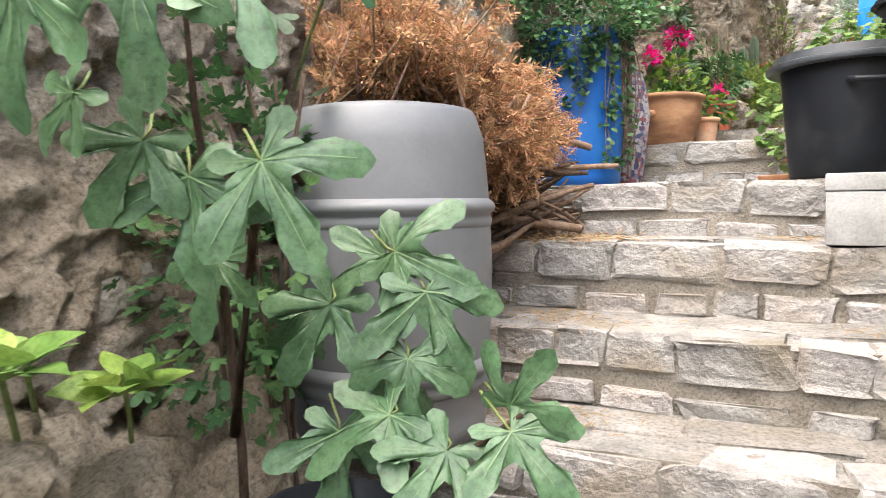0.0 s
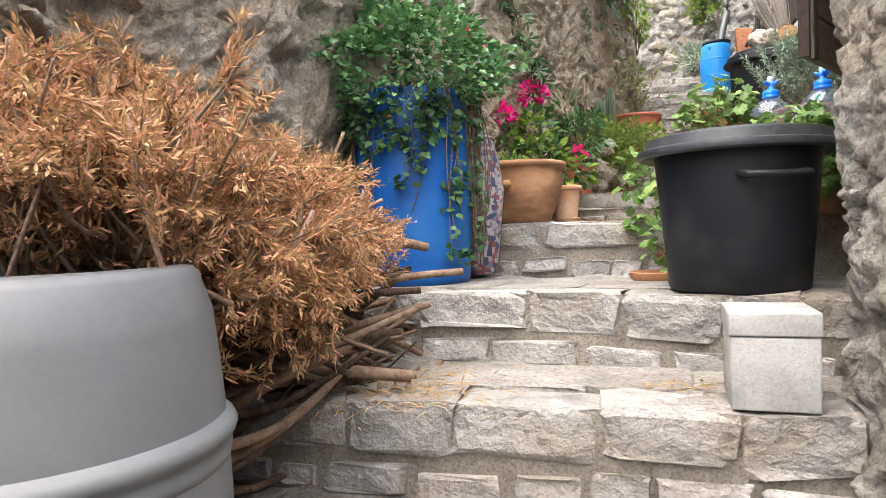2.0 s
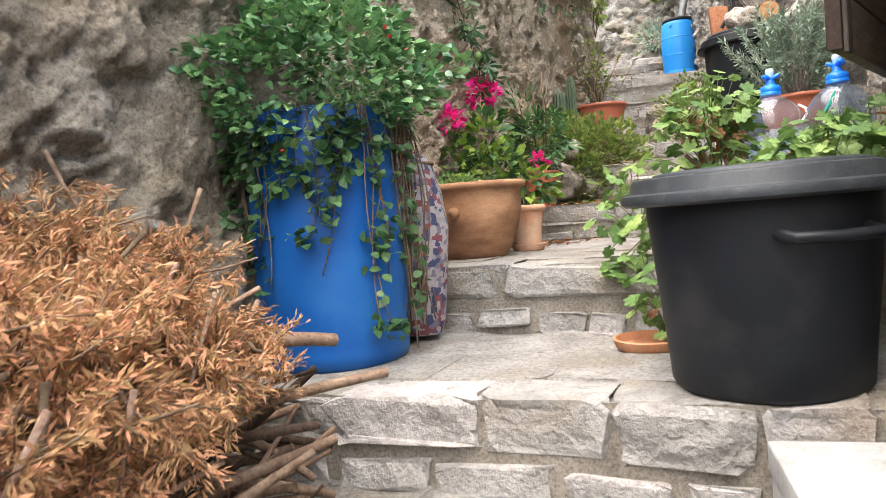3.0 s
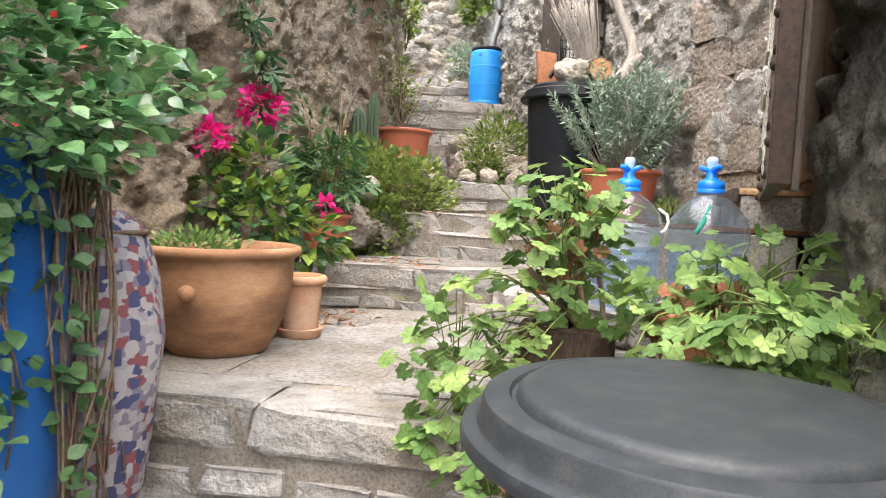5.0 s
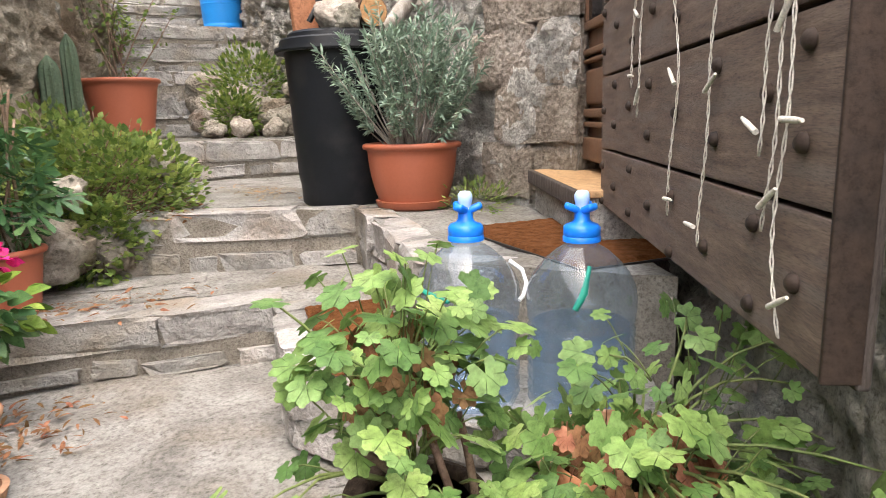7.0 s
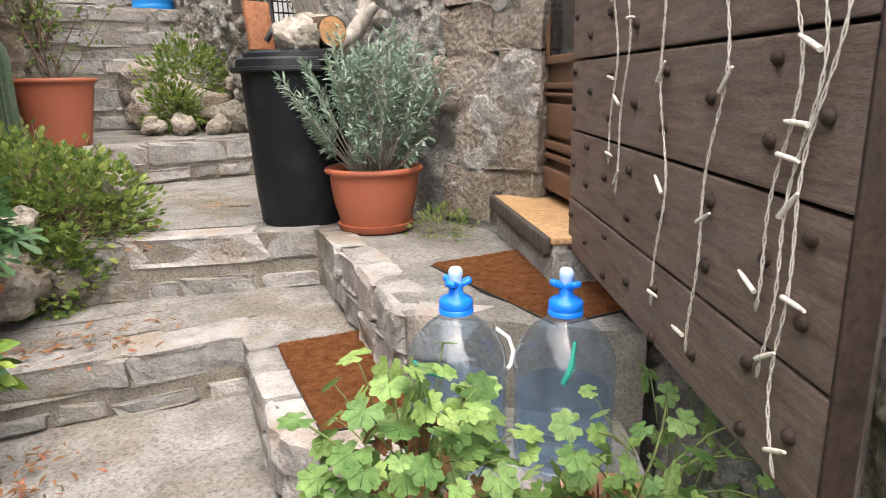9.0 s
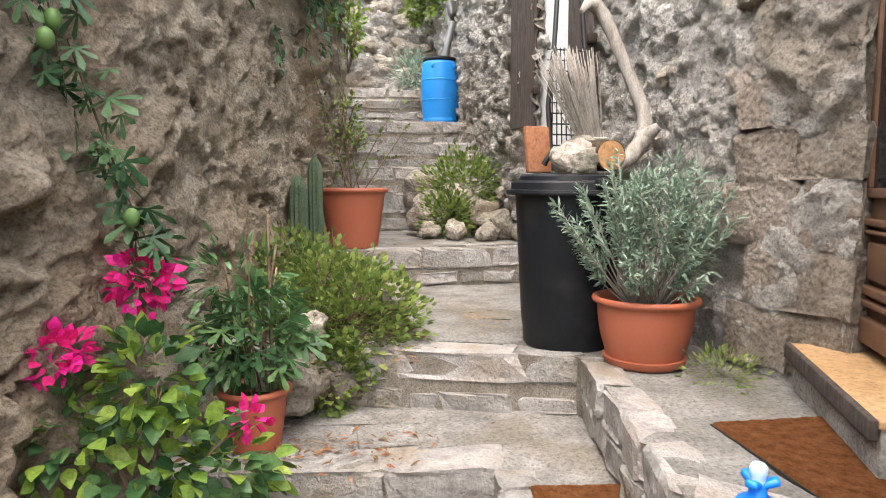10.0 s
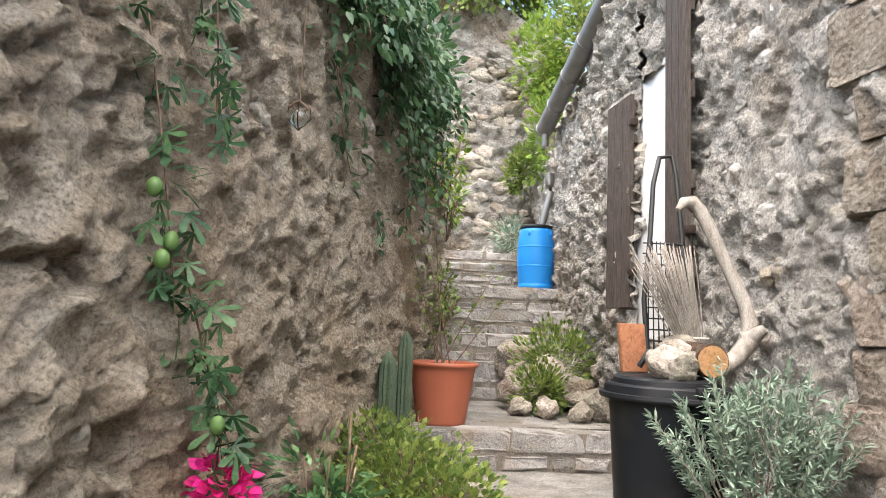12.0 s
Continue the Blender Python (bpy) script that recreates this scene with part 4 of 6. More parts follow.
def shutter(x, y, z, h, w, turn, label):
    e = thing("shutter", x, y, z, label, "shutter", "window shutters", turn)
    for i in range(3):
        part("board", box((w / 3 - 0.004, 0.03, h), (w / 3 * (i + 0.5), 0, h / 2), 0.004), M_WOOD_V, e, smooth=False)
    for zz in (0.06, 0.3, 0.55, 0.8, 0.94):
        part("batten", box((w, 0.022, 0.10), (w / 2, -0.026, h * zz), 0.004), M_WOOD_V, e, smooth=False)
    for zz in (0.16, 0.86):
        part("hinge", box((0.05, 0.05, 0.05), (-0.01, 0, h * zz), 0.008), M_IRON, e, "rusty iron hinge")
    for sx in (0.06, 0.5, 0.94):
        for zz in (0.06, 0.3, 0.55, 0.8, 0.94):
            piece(nail_mesh, pose(w * sx, -0.038, h * zz, 90, 0, 0), e, "nail")
    part("latch_rod", tube([(w + 0.012, -0.03, 0.05), (w + 0.012, -0.03, h * 0.98)], 0.007, 6), M_IRON, e)
    return e


shutter(2.10, 4.92, 2.72, 1.44, 0.36, 94, "weathered brown wooden shutter standing open")
shutter(2.02, 3.98, 2.78, 1.95, 0.32, 84, "weathered brown wooden shutter folded against the wall")
gutter = thing("roof_gutter", 2.28, 7.9, 4.8, "grey zinc half-round gutter under the eaves", "gutter")
gp = [(0.0, 0, 0), (-0.02, -1.0, 0.24), (-0.04, -2.1, 0.5), (-0.06, -4.0, 0.95)]
part("trough", tube(gp, 0.095, 14), M_ZINC, gutter)
for a, b in zip(gp, gp[1:]):
    for t in (0.02, 0.5):
        p = Vector(a).lerp(Vector(b), t)
        q = Vector(a).lerp(Vector(b), t + 0.02)
        part("joint", tube([p, q], 0.104, 14), M_ZINC, gutter)
part("outlet", tube([(0, -0.08, -0.03), (0.0, -0.06, -0.2)], 0.04, 12), M_ZINC, gutter)
pipe = thing("downpipe", 2.42, 8.42, 3.7, "grey zinc downpipe bent into the drum", "pipe")
part("tube", tube([(-0.02, 0, -0.03), (0.03, -0.02, 0.25), (0.09, -0.04, 0.5), (0.08, -0.04, 0.58), (0.07, -0.03, 0.72)], [0.042, 0.042, 0.044, 0.055, 0.06], 14), M_ZINC, pipe)

# ---- plants ----


def curve(a, b, sag=0.0, side=0.0, n=7):
    """A bent line from a to b."""
    a, b = np.array(a, float), np.array(b, float)
    t = np.linspace(0, 1, n)[:, None]
    p = a + (b - a) * t
    w = np.cross(b - a, [0, 0, 1.0])
    p += np.sin(np.pi * t) * (np.array([0, 0, sag]) + side * w / (np.linalg.norm(w) + 1e-9))
    return p


# the fig: each large leaf is a part
M_VEIN = surface("pale_leaf_vein", [(0.10, 0.175, 0.075), (0.14, 0.22, 0.10)], 12.0, 0.5, 0.0, 60, 0.3)


def fig_leaf_mesh(seed):
    """A broad leaf of five spoon-shaped lobes with narrow gaps between them and pale veins."""
    r = random.Random(seed)
    lobes = [(-125, 0.46), (-62, 0.80), (0, 0.98), (62, 0.80), (125, 0.46)]
    lobes = [(a + r.uniform(-5, 5), ln * r.uniform(0.92, 1.08)) for a, ln in lobes]
    pts = [(-0.05, -0.10)]
    for i, (ang, ln) in enumerate(lobes):
        c, sn = math.cos(radians(ang)), math.sin(radians(ang))
        fat = 0.105 * ln + 0.05
        side = [(0.42, 0.80), (0.54, 0.92), (0.66, 1.22), (0.76, 0.98), (0.86, 0.98), (0.95, 0.50)]
        for t, w in [(t, -w) for t, w in side] + [(1.0, 0.0)] + [(t, w) for t, w in side[::-1]]:
            u, v = ln * t + r.uniform(-.012, .012), fat * w * r.uniform(0.92, 1.06)
            pts.append((u * sn + v * c, u * c - v * sn))
        if i < 4:
            m = radians((ang + lobes[i + 1][0]) / 2)
            q = 0.27 + r.uniform(-0.03, 0.05)
            pts.append((q * math.sin(m), q * math.cos(m)))
    pts.append((0.05, -0.10))
    bend = lambda x, y: 0.035 * math.sin(7 * x + seed) + 0.03 * math.sin(9 * y + 2 * seed) - 0.26 * y * y - 0.20 * x * x + 0.08 * abs(x)
    V = [(0, 0, 0)]
    for k in (0.4, 0.72, 1.0):
        V += [(x * k, y * k, bend(x * k, y * k) + 0.010 * r.uniform(-1, 1)) for x, y in pts]
    n = len(pts)
    F_ = []
    for i in range(1, n):
        F_ += [(0, i, i + 1), (i, n + i, n + i + 1, i + 1), (n + i, 2 * n + i, 2 * n + i + 1, n + i + 1)]
    blade = len(F_)
    for ang, ln in lobes:
        o = len(V)
        c, w = radians(ang), 0.008
        for t in (0.0, 0.3, 0.55, 0.85):
            x, y = ln * t * math.sin(c), ln * t * math.cos(c)
            k = w * (1.1 - t)
            z = bend(x, y) + 0.012
            V += [(x - k * math.cos(c), y + k * math.sin(c), z), (x + k * math.cos(c), y - k * math.sin(c), z)]
        F_ += [(o + 2 * i, o + 2 * i + 1, o + 2 * i + 3, o + 2 * i + 2) for i in range(3)]
    me = bpy.data.meshes.new("leaf")
    me.from_pydata(V, [], F_)
    me.materials.append(M_FIG)
    me.materials.append(M_VEIN)
    for f in me.polygons[blade:]:
        f.material_index = 1
    me.polygons.foreach_set("use_smooth", [True] * len(me.polygons))
    return me


FIG_LEAVES = [fig_leaf_mesh(i) for i in range(6)]


def aim(p, d, size, spin=0.0, up=(0.3, -1.0, 0.7)):
    """A pose for a leaf at p with its tip along d and its face towards up."""
    d = Vector(d).normalized()
    z = (Vector(up) - d * Vector(up).dot(d)).normalized()
    x = d.cross(z)
    m = Matrix((x, d, z)).transposed().to_4x4()
    return Matrix.Translation(p) @ m @ Matrix.Rotation(spin, 4, "Y") @ Matrix.Diagonal((size, size, size, 1))


fig = thing("fig_sapling", 0, 0, 0, "young fig with large lobed green leaves beside the drum", "fig tree")
FIG_STEMS = [[(-0.66, -1.36, 0.0), (-0.62, -1.42, 0.42), (-0.62, -1.46, 0.76), (-0.585, -1.56, 1.08), (-0.50, -1.68, 1.34)],
             [(-0.62, -1.44, 0.45), (-0.5, -1.52, 0.85), (-0.40, -1.6, 1.0), (-0.33, -1.62, 0.93)],
             [(-0.66, -1.36, 0.1), (-0.52, -1.30, 0.30), (-0.37, -1.28, 0.60), (-0.31, -1.29, 0.78)],
             [(-0.66, -1.36, 0.08), (-0.42, -1.34, 0.24), (-0.2, -1.38, 0.42), (-0.05, -1.40, 0.54)]]
for s in FIG_STEMS:
    rods("stem", [(s, np.linspace(0.011, 0.005, len(s)))], M_BARK, fig, "thin brown stem", 8)
FIG_A = [((-0.46, -1.80, 1.21), (0.02, -0.05, -1), 0.23), ((-0.50, -1.93, 1.16), (-0.25, -0.1, -1), 0.22), ((-0.36, -1.72, 1.22), (0.5, -0.2, -0.8), 0.18), ((-0.375, -1.66, 0.965), (0.55, -0.1, -0.85), 0.25),
         ((-0.51, -1.66, 0.945), (0.1, -0.25, -1), 0.23), ((-0.56, -1.70, 1.0), (-0.45, -0.3, -0.8), 0.19), ((-0.60, -1.50, 0.80), (-0.2, -0.3, -1), 0.20), ((-0.60, -1.78, 1.06), (-0.6, -0.1, -0.5), 0.15)]
FIG_B = [((-0.368, -1.276, 0.795), (-0.7, -0.3, -0.55), 0.22), ((-0.333, -1.299, 0.807), (0.85, -0.1, -0.28), 0.24), ((-0.263, -1.311, 0.731), (0.4, -0.15, -0.8), 0.25), ((-0.461, -1.334, 0.702), (-0.4, -0.3, -0.75), 0.22),
         ((-0.286, -1.346, 0.608), (0.05, -0.25, -0.8), 0.20), ((-0.426, -1.369, 0.456), (0.1, -0.3, -0.7), 0.22), ((-0.298, -1.404, 0.514), (-0.6, -0.4, -0.4), 0.22), ((-0.075, -1.381, 0.550), (0.3, -0.2, 0.45), 0.17),
         ((-0.064, -1.416, 0.514), (0.6, -0.3, -0.5), 0.20), ((-0.181, -1.416, 0.468), (-0.2, -0.5, -0.4), 0.20), ((-0.590, -1.240, 0.667), (-0.5, 0, -0.5), 0.18), ((-0.391, -1.240, 0.550), (0.4, 0.2, -0.4), 0.18)]
for i, (p, d, s) in enumerate(FIG_A + FIG_B):
    piece(FIG_LEAVES[i % 6], aim(p, d, s * (0.82 if i < 8 else 0.86), 0.25 * math.sin(i * 2.3), (0.35, -1.0, 0.55 + 0.3 * math.sin(i))), fig, "leaf")
rods("petiole", [([np.array(p) + np.array([-0.06, 0.06, 0.03]) - 0.03 * np.array(d), np.array(p) - 0.02 * np.array(d), p], 0.0028) for p, d, s in FIG_A + FIG_B], M_STEM, fig, "pale green leaf stalks", 5)

# the ivy behind the fig and over the wall foot
ivy = thing("ivy", -0.8, -1.2, 0.3, "dark green ivy climbing between fig and wall", "ivy")
P, D = blob_points(420, (-0.02, 0.02, 0.45), (0.24, 0.22, 0.55), 0.3)
leaf_cloud("leaves", IVY, P, D + [0.4, -0.7, -0.3], rng.uniform(0.035, 0.075, len(P)), M_IVY, ivy, kind="stuff")
rods("stem", [(curve((0.0 + 0.05 * i, 0, -0.3), (-0.15 + 0.08 * i, 0.05, 0.9), 0, 0.08 * math.sin(i)), 0.005) for i in range(5)], M_BARK, ivy)


def rosette(x, y, z, size, n, material, label, lean=0.35):
    e = thing("wall_weed", x, y, z, label, "weed", "weeds on the wall foot")
    P, D, S = [], [], []
    for i in range(n):
        a = i * 2.4
        k = 0.35 + 0.65 * i / n
        D.append((math.cos(a), math.sin(a) - lean, 0.75 - 0.6 * k))
        P.append((0.01 * math.cos(a), 0.01 * math.sin(a), 0.05 - 0.04 * k))
        S.append(size * (0.6 + 0.4 * k))
    leaf_cloud("leaves", oval(0.62, 6), P, D, S, material, e, roll=0.4)
    part("stem", tube([(-0.05, 0.06, -0.10), (-0.02, 0.03, -0.04), (0, 0, 0.05)], [0.005, 0.005, 0.004], 6), M_STEM, e)
    return e


rosette(-0.71, -1.62, 0.56, 0.125, 12, M_WEED, "broad-leaved bright green weed on the wall foot")
rosette(-0.62, -1.90, 0.66, 0.13, 11, M_WEED, "broad-leaved yellow-green weed by the wall")
rosette(-0.78, -1.75, 0.62, 0.10, 9, M_GER, "broad-leaved green weed on the earth ledge")


def crag(x, y, z, size, seed):
    """A rough earthy rock at the foot of the wall."""
    bm = bmesh.new()
    bmesh.ops.create_icosphere(bm, subdivisions=5, radius=0.5)
    o = Vector((seed * 3.3, 1.7, seed))
    for v in bm.verts:
        d = v.co.normalized()
        k = 1 + 0.45 * noise.noise(d * 1.2 + o) + 0.22 * noise.fractal(d * 3.0 + o, 0.7, 2.1, 5) + 0.03 * noise.fractal(d * 16 + o, 0.8, 2.0, 3)
        v.co = Vector((d.x * size[0], d.y * size[1], d.z * size[2])) * 0.5 * k
    ob = new("rock", mesh_of(bm, "rock", M_WALL_L))
    ob.matrix_basis = pose(x, y, z, 0, 0, 30 * seed)
    return tagged(ob, "brown earthy rock at the wall foot", "rock", "rocks at the wall foot")


crag(-0.90, -1.72, 0.15, (0.55, 0.9, 0.7), 1)
crag(-0.92, -1.2, 0.12, (0.5, 0.6, 0.7), 2)
crag(-0.80, -1.95, 0.38, (0.42, 0.55, 0.5), 3)
dark_pot = thing("dark_pot", -0.36, -1.50, 0.03, "dark speckled pot under the fig leaves", "flower pot")
part("body", lathe([(0.001, 0), (0.12, 0), (0.15, 0.3), (0.155, 0.33), (0.14, 0.335), (0.13, 0.3), (0.001, 0.3)], 32), M_BLACK, dark_pot)

# the pile of dry cypress brush
brush = thing("brush_pile", -0.55, 0.1, 0.5, "heap of cut branches with dry rust-brown foliage", "brush pile")
P, D, S = [], [], []
tw = []
for i in range(440):
    u = rng.random()
    c = np.array([-0.46 + 0.66 * u + rng.normal(0, 0.04), -0.60 + 0.85 * rng.random(), 0.97 - 0.36 * u + rng.normal(0, 0.11)])
    c[2] = max(c[2], 0.54 + 0.1 * rng.random())
    if i % 4 == 0:  # those stuffed into the open drum
        c = np.array([-0.08 + 0.10 * rng.normal(), -0.74 + 0.10 * rng.normal(), 0.78 + 0.05 * rng.normal()])
    out = np.array([0.5, -0.6, -0.15]) + rng.normal(0, 0.55, 3)
    if i % 4 == 0:
        out[2] = 0.5 + abs(out[2])
    out /= np.linalg.norm(out)
    L = rng.uniform(0.16, 0.30)
    tw.append((curve(c - out * L * 0.7, c + out * L * 0.6, -0.03, 0.02, 5), np.linspace(0.006, 0.002, 5)))
    for k in range(10):  # feathery side sprays, each a short axis set with fine scales
        axis = out * 0.6 + rng.normal(0, 0.55, 3)
        axis /= np.linalg.norm(axis)
        root = c + out * L * rng.uniform(-0.35, 0.5)
        ln = rng.uniform(0.05, 0.11)
        m = 48
        t = rng.random(m)
        P.append(root + axis * ln * t[:, None] + rng.normal(0, 0.006, (m, 3)))
        D.append(axis + rng.normal(0, 0.55, (m, 3)))
        S.append(rng.uniform(0.013, 0.030, m))
        tw.append(([root, root + axis * ln * 0.5, root + axis * ln], 0.0013))
leaf_cloud("dry_foliage", oval(0.2, 1), np.concatenate(P), np.concatenate(D), np.concatenate(S), M_DRY, brush, "dry rust-brown cypress sprays", 1.2, "stuff")
rods("twig", tw, M_TWIG, brush, "thin dry twigs")
for i in range(80):
    u = i / 79
    a = np.array([-0.38 + 0.15 * rng.random(), -0.50 + 0.70 * u + 0.05 * rng.normal(), 0.05 + 0.45 * rng.random()])
    b = np.array([0.14 + 0.26 * rng.random() - 0.14 * (1 - u), -0.12 + 0.66 * u + 0.12 * rng.normal(), 0.08 + 0.14 * u + 0.40 * rng.random()])
    r0 = rng.uniform(0.007, 0.021)
    part("branch", tube([tuple(p) for p in curve(a, b, 0.09 * rng.normal(), 0.10 * rng.normal(), 10)], list(np.linspace(r0 * 1.2, r0 * 0.5, 10)), 8), M_TWIG if i % 3 else M_BARK, brush)
for a, b, r0 in (((0.02, 0.25, 0.63), (0.30, 0.42, 0.645), 0.02), ((-0.45, -0.55, 0.72), (-0.20, -0.2, 0.92), 0.016), ((-0.42, -0.4, 0.62), (0.0, -0.1, 0.84), 0.018), ((-0.4, -0.2, 0.33), (0.34, -0.02, 0.30), 0.021), ((-0.2, 0.1, 0.45), (0.42, 0.42, 0.56), 0.015)):
    part("branch", tube([tuple(p) for p in curve(a, b, 0.03, 0.03, 8)], list(np.linspace(r0, r0 * 0.8, 8)), 9), M_TWIG, brush, "thick cut branch")

# the trailing plant of the blue drum
trail = thing("trailing_plant", -0.42, 1.09, 1.73, "bushy trailing plant with small glossy leaves in the drum", "plant")
P, D = blob_points(3600, (0.0, -0.02, 0.13), (0.41, 0.38, 0.28), 0.5)
leaf_cloud("leaves", WIDE, P, D * [1, 1, 0.4] + [0, -0.3, 0.0] + rng.normal(0, 0.35, D.shape), rng.uniform(0.026, 0.05, len(P)), M_MINT, trail, kind="stuff")
rt, P, D = [], [], []
for i in range(34):
    a = rng.uniform(-2.9, 0.5)
    r = 0.262
    ln = rng.uniform(0.12, 0.75) if a > -0.8 else rng.uniform(0.1, 0.55)
    pts = []
    for k in range(9):
        t = k / 8
        aa = a + 0.22 * math.sin(3 * t + i) * t
        pts.append(((0.2 + (r - 0.2) * min(1, t * 4)) * math.cos(aa), (0.2 + (r - 0.2) * min(1, t * 4)) * math.sin(aa), 0.06 * math.sin(min(1, t * 4) * math.pi) - ln * max(0, t - 0.12)))
    rt.append((pts, 0.0022))
    for k in (5, 8) if i % 4 == 1 else ():
        q = np.array(pts[k])
        P += list(q + rng.normal(0, 0.022, (16, 3)) + 0.022 * np.array([math.cos(a), math.sin(a), 0]))
        D += list(np.array([math.cos(a), math.sin(a), -0.3]) + rng.normal(0, 0.7, (16, 3)))
    if i % 3 == 0:
        for k in range(2, 9):
            for _ in range(3 if i % 4 else 5):
                P.append(np.array(pts[k]) + rng.normal(0, 0.014, 3) + 0.012 * np.array([math.cos(a), math.sin(a), 0]))
                D.append(np.array([math.cos(a), math.sin(a), -0.5]) + rng.normal(0, 0.6, 3))
rods("stem", rt, M_TWIG, trail, "thin hanging stems", 4)
leaf_cloud("hanging_leaves", WIDE, P, D, rng.uniform(0.026, 0.045, len(P)), M_IVY, trail, kind="stuff")
P, D = blob_points(16, (0.05, -0.1, 0.12), (0.38, 0.3, 0.22), 0.9)
leaf_cloud("flowers", WIDE, P, D, rng.uniform(0.012, 0.02, len(P)), surface("red_flower", [(0.5, 0.02, 0.02), (0.6, 0.04, 0.03)], grain=0.2), trail, "tiny red flowers", kind="stuff")
rs = []
for i in range(40):
    x, y = 0.16 + 0.13 * rng.random(), 0.0 + 0.26 * rng.random() - 0.05
    rs.append((curve((x, y, 0.0), (x + rng.normal(0, 0.03), y + rng.normal(0, 0.03) - 0.03, -0.5 - 0.22 * rng.random()), 0, 0.02 * rng.normal()), 0.0025))
rods("dry_stem", rs, M_TWIG, trail, "curtain of dry brown stems", 4)

# geraniums


def geranium(name, x, y, z, blobs, label, stems=24, size=(0.032, 0.07), bright=M_GER, seed_at=(0, 0, 0)):
    e = thing(name, x, y, z, label, "geranium", "scented geraniums")
    P, D, W = [], [], []
    for n, c, r in blobs:
        p, d = blob_points(n, c, r, 0.35)
        P.append(p)
        D.append(d * [1.0, 1.0, 0.3] + [-0.1, -0.4, -0.6] + rng.normal(0, 0.3, d.shape))
        for k in range(stems // len(blobs)):
            q = p[k]
            W.append((curve(seed_at, q, 0.05, 0.03 * rng.normal(), 6), np.linspace(0.004, 0.0016, 6)))
        for k in range(0, n, 2):
            W.append((curve(p[k] - d[k] * 0.07 - np.array([0, 0, 0.05]), p[k], 0.01, 0.0, 4), 0.0014))
    P, D = np.concatenate(P), np.concatenate(D)
    leaf_cloud("leaves", GER, P, D, rng.uniform(*size, len(P)), bright, e, "scalloped fresh green leaves", 0.5, "stuff")
    rods("stem", W, M_STEM, e, "", 4)
    k = max(6, len(P) // 9)
    leaf_cloud("dry_leaves", GER, P[:k] * [0.6, 0.6, 0.75], D[:k] + [0, 0, -1.2], rng.uniform(0.03, 0.06, k), M_DEAD, e, "withered brown leaves")
    return e


geranium("tall_geranium", 0.90, 1.41, 1.42, [(90, (-0.03, -0.02, 0.29), (0.17, 0.16, 0.13)), (85, (-0.02, -0.05, 0.17), (0.21, 0.17, 0.15)), (85, (-0.30, -0.12, -0.02), (0.19, 0.15, 0.17)), (45, (-0.3, -0.2, -0.2), (0.13, 0.12, 0.1))], "tall scented geranium growing from a stump planter", 30)
rods("bare_stem", [(curve((0.03 + 0.05 * i, -0.07 + 0.03 * i, -0.20), (0.06 - 0.06 * i, -0.04, 0.14), 0.0, 0.03 * (-1) ** i), 0.007) for i in range(4)], M_TWIG, bpy.data.objects["tall_geranium"], "brown woody stems")
geranium("spreading_geranium", 1.21, 1.24, 1.45, [(120, (-0.06, -0.06, 0.05), (0.24, 0.22, 0.12)), (110, (0.14, -0.22, -0.06), (0.22, 0.18, 0.13)), (120, (-0.14, -0.28, -0.05), (0.24, 0.15, 0.13)), (40, (0.12, -0.02, 0.17), (0.24, 0.2, 0.08)), (60, (0.26, -0.10, -0.06), (0.12, 0.13, 0.10)), (60, (-0.20, -0.46, 0.09), (0.17, 0.10, 0.06)), (50, (0.0, -0.40, 0.06), (0.16, 0.12, 0.08))], "spreading scented geranium in a terracotta pot", 40)
geranium("low_geranium", 0.62, 1.02, 1.0, [(40, (0.0, 0.0, 0.14), (0.11, 0.10, 0.16))], "small geranium growing behind the tub", 8, (0.04, 0.07))

# lavender in its pot
lav = thing("lavender", 1.745, 2.95, 1.87, "grey-green lavender bush with woody stems", "lavender")
P, D, W = [], [], []
for i in range(100):
    a = rng.uniform(0, 2 * math.pi)
    el = rng.uniform(0.15 if i % 3 == 0 else 0.55, 1.4)
    d = np.array([math.cos(a) * math.cos(el), math.sin(a) * math.cos(el), math.sin(el)])
    L = rng.uniform(0.24, 0.38) * (0.9 + 0.25 * math.sin(el)) + 0.07 * (math.sin(el) > 0.6)
    tip = d * L * np.array([1.0, 0.8, 1.12]) + [0, 0, 0.05]
    path = curve((0.05 * math.cos(a), 0.05 * math.sin(a), 0), tip, -0.02, 0.03 * rng.normal(), 7)
    W.append((path, np.linspace(0.0042, 0.0012, 7)))
    m = 80
    t = rng.uniform(0.5, 1.03, m)
    P.append(path[0] + (tip - path[0]) * t[:, None] + np.array([0, 0, -0.02]) * np.sin(np.pi * np.minimum(t, 1))[:, None])
    D.append(d * 0.75 + rng.normal(0, 0.55, (m, 3)))
P = np.concatenate(P)
D = np.concatenate(D)
leaf_cloud("needles", oval(0.2, 2), P, D, rng.uniform(0.025, 0.05, len(P)), M_LAV, lav, kind="stuff")
rods("stem", W, M_DRIFT, lav, "pale woody stems", 4)

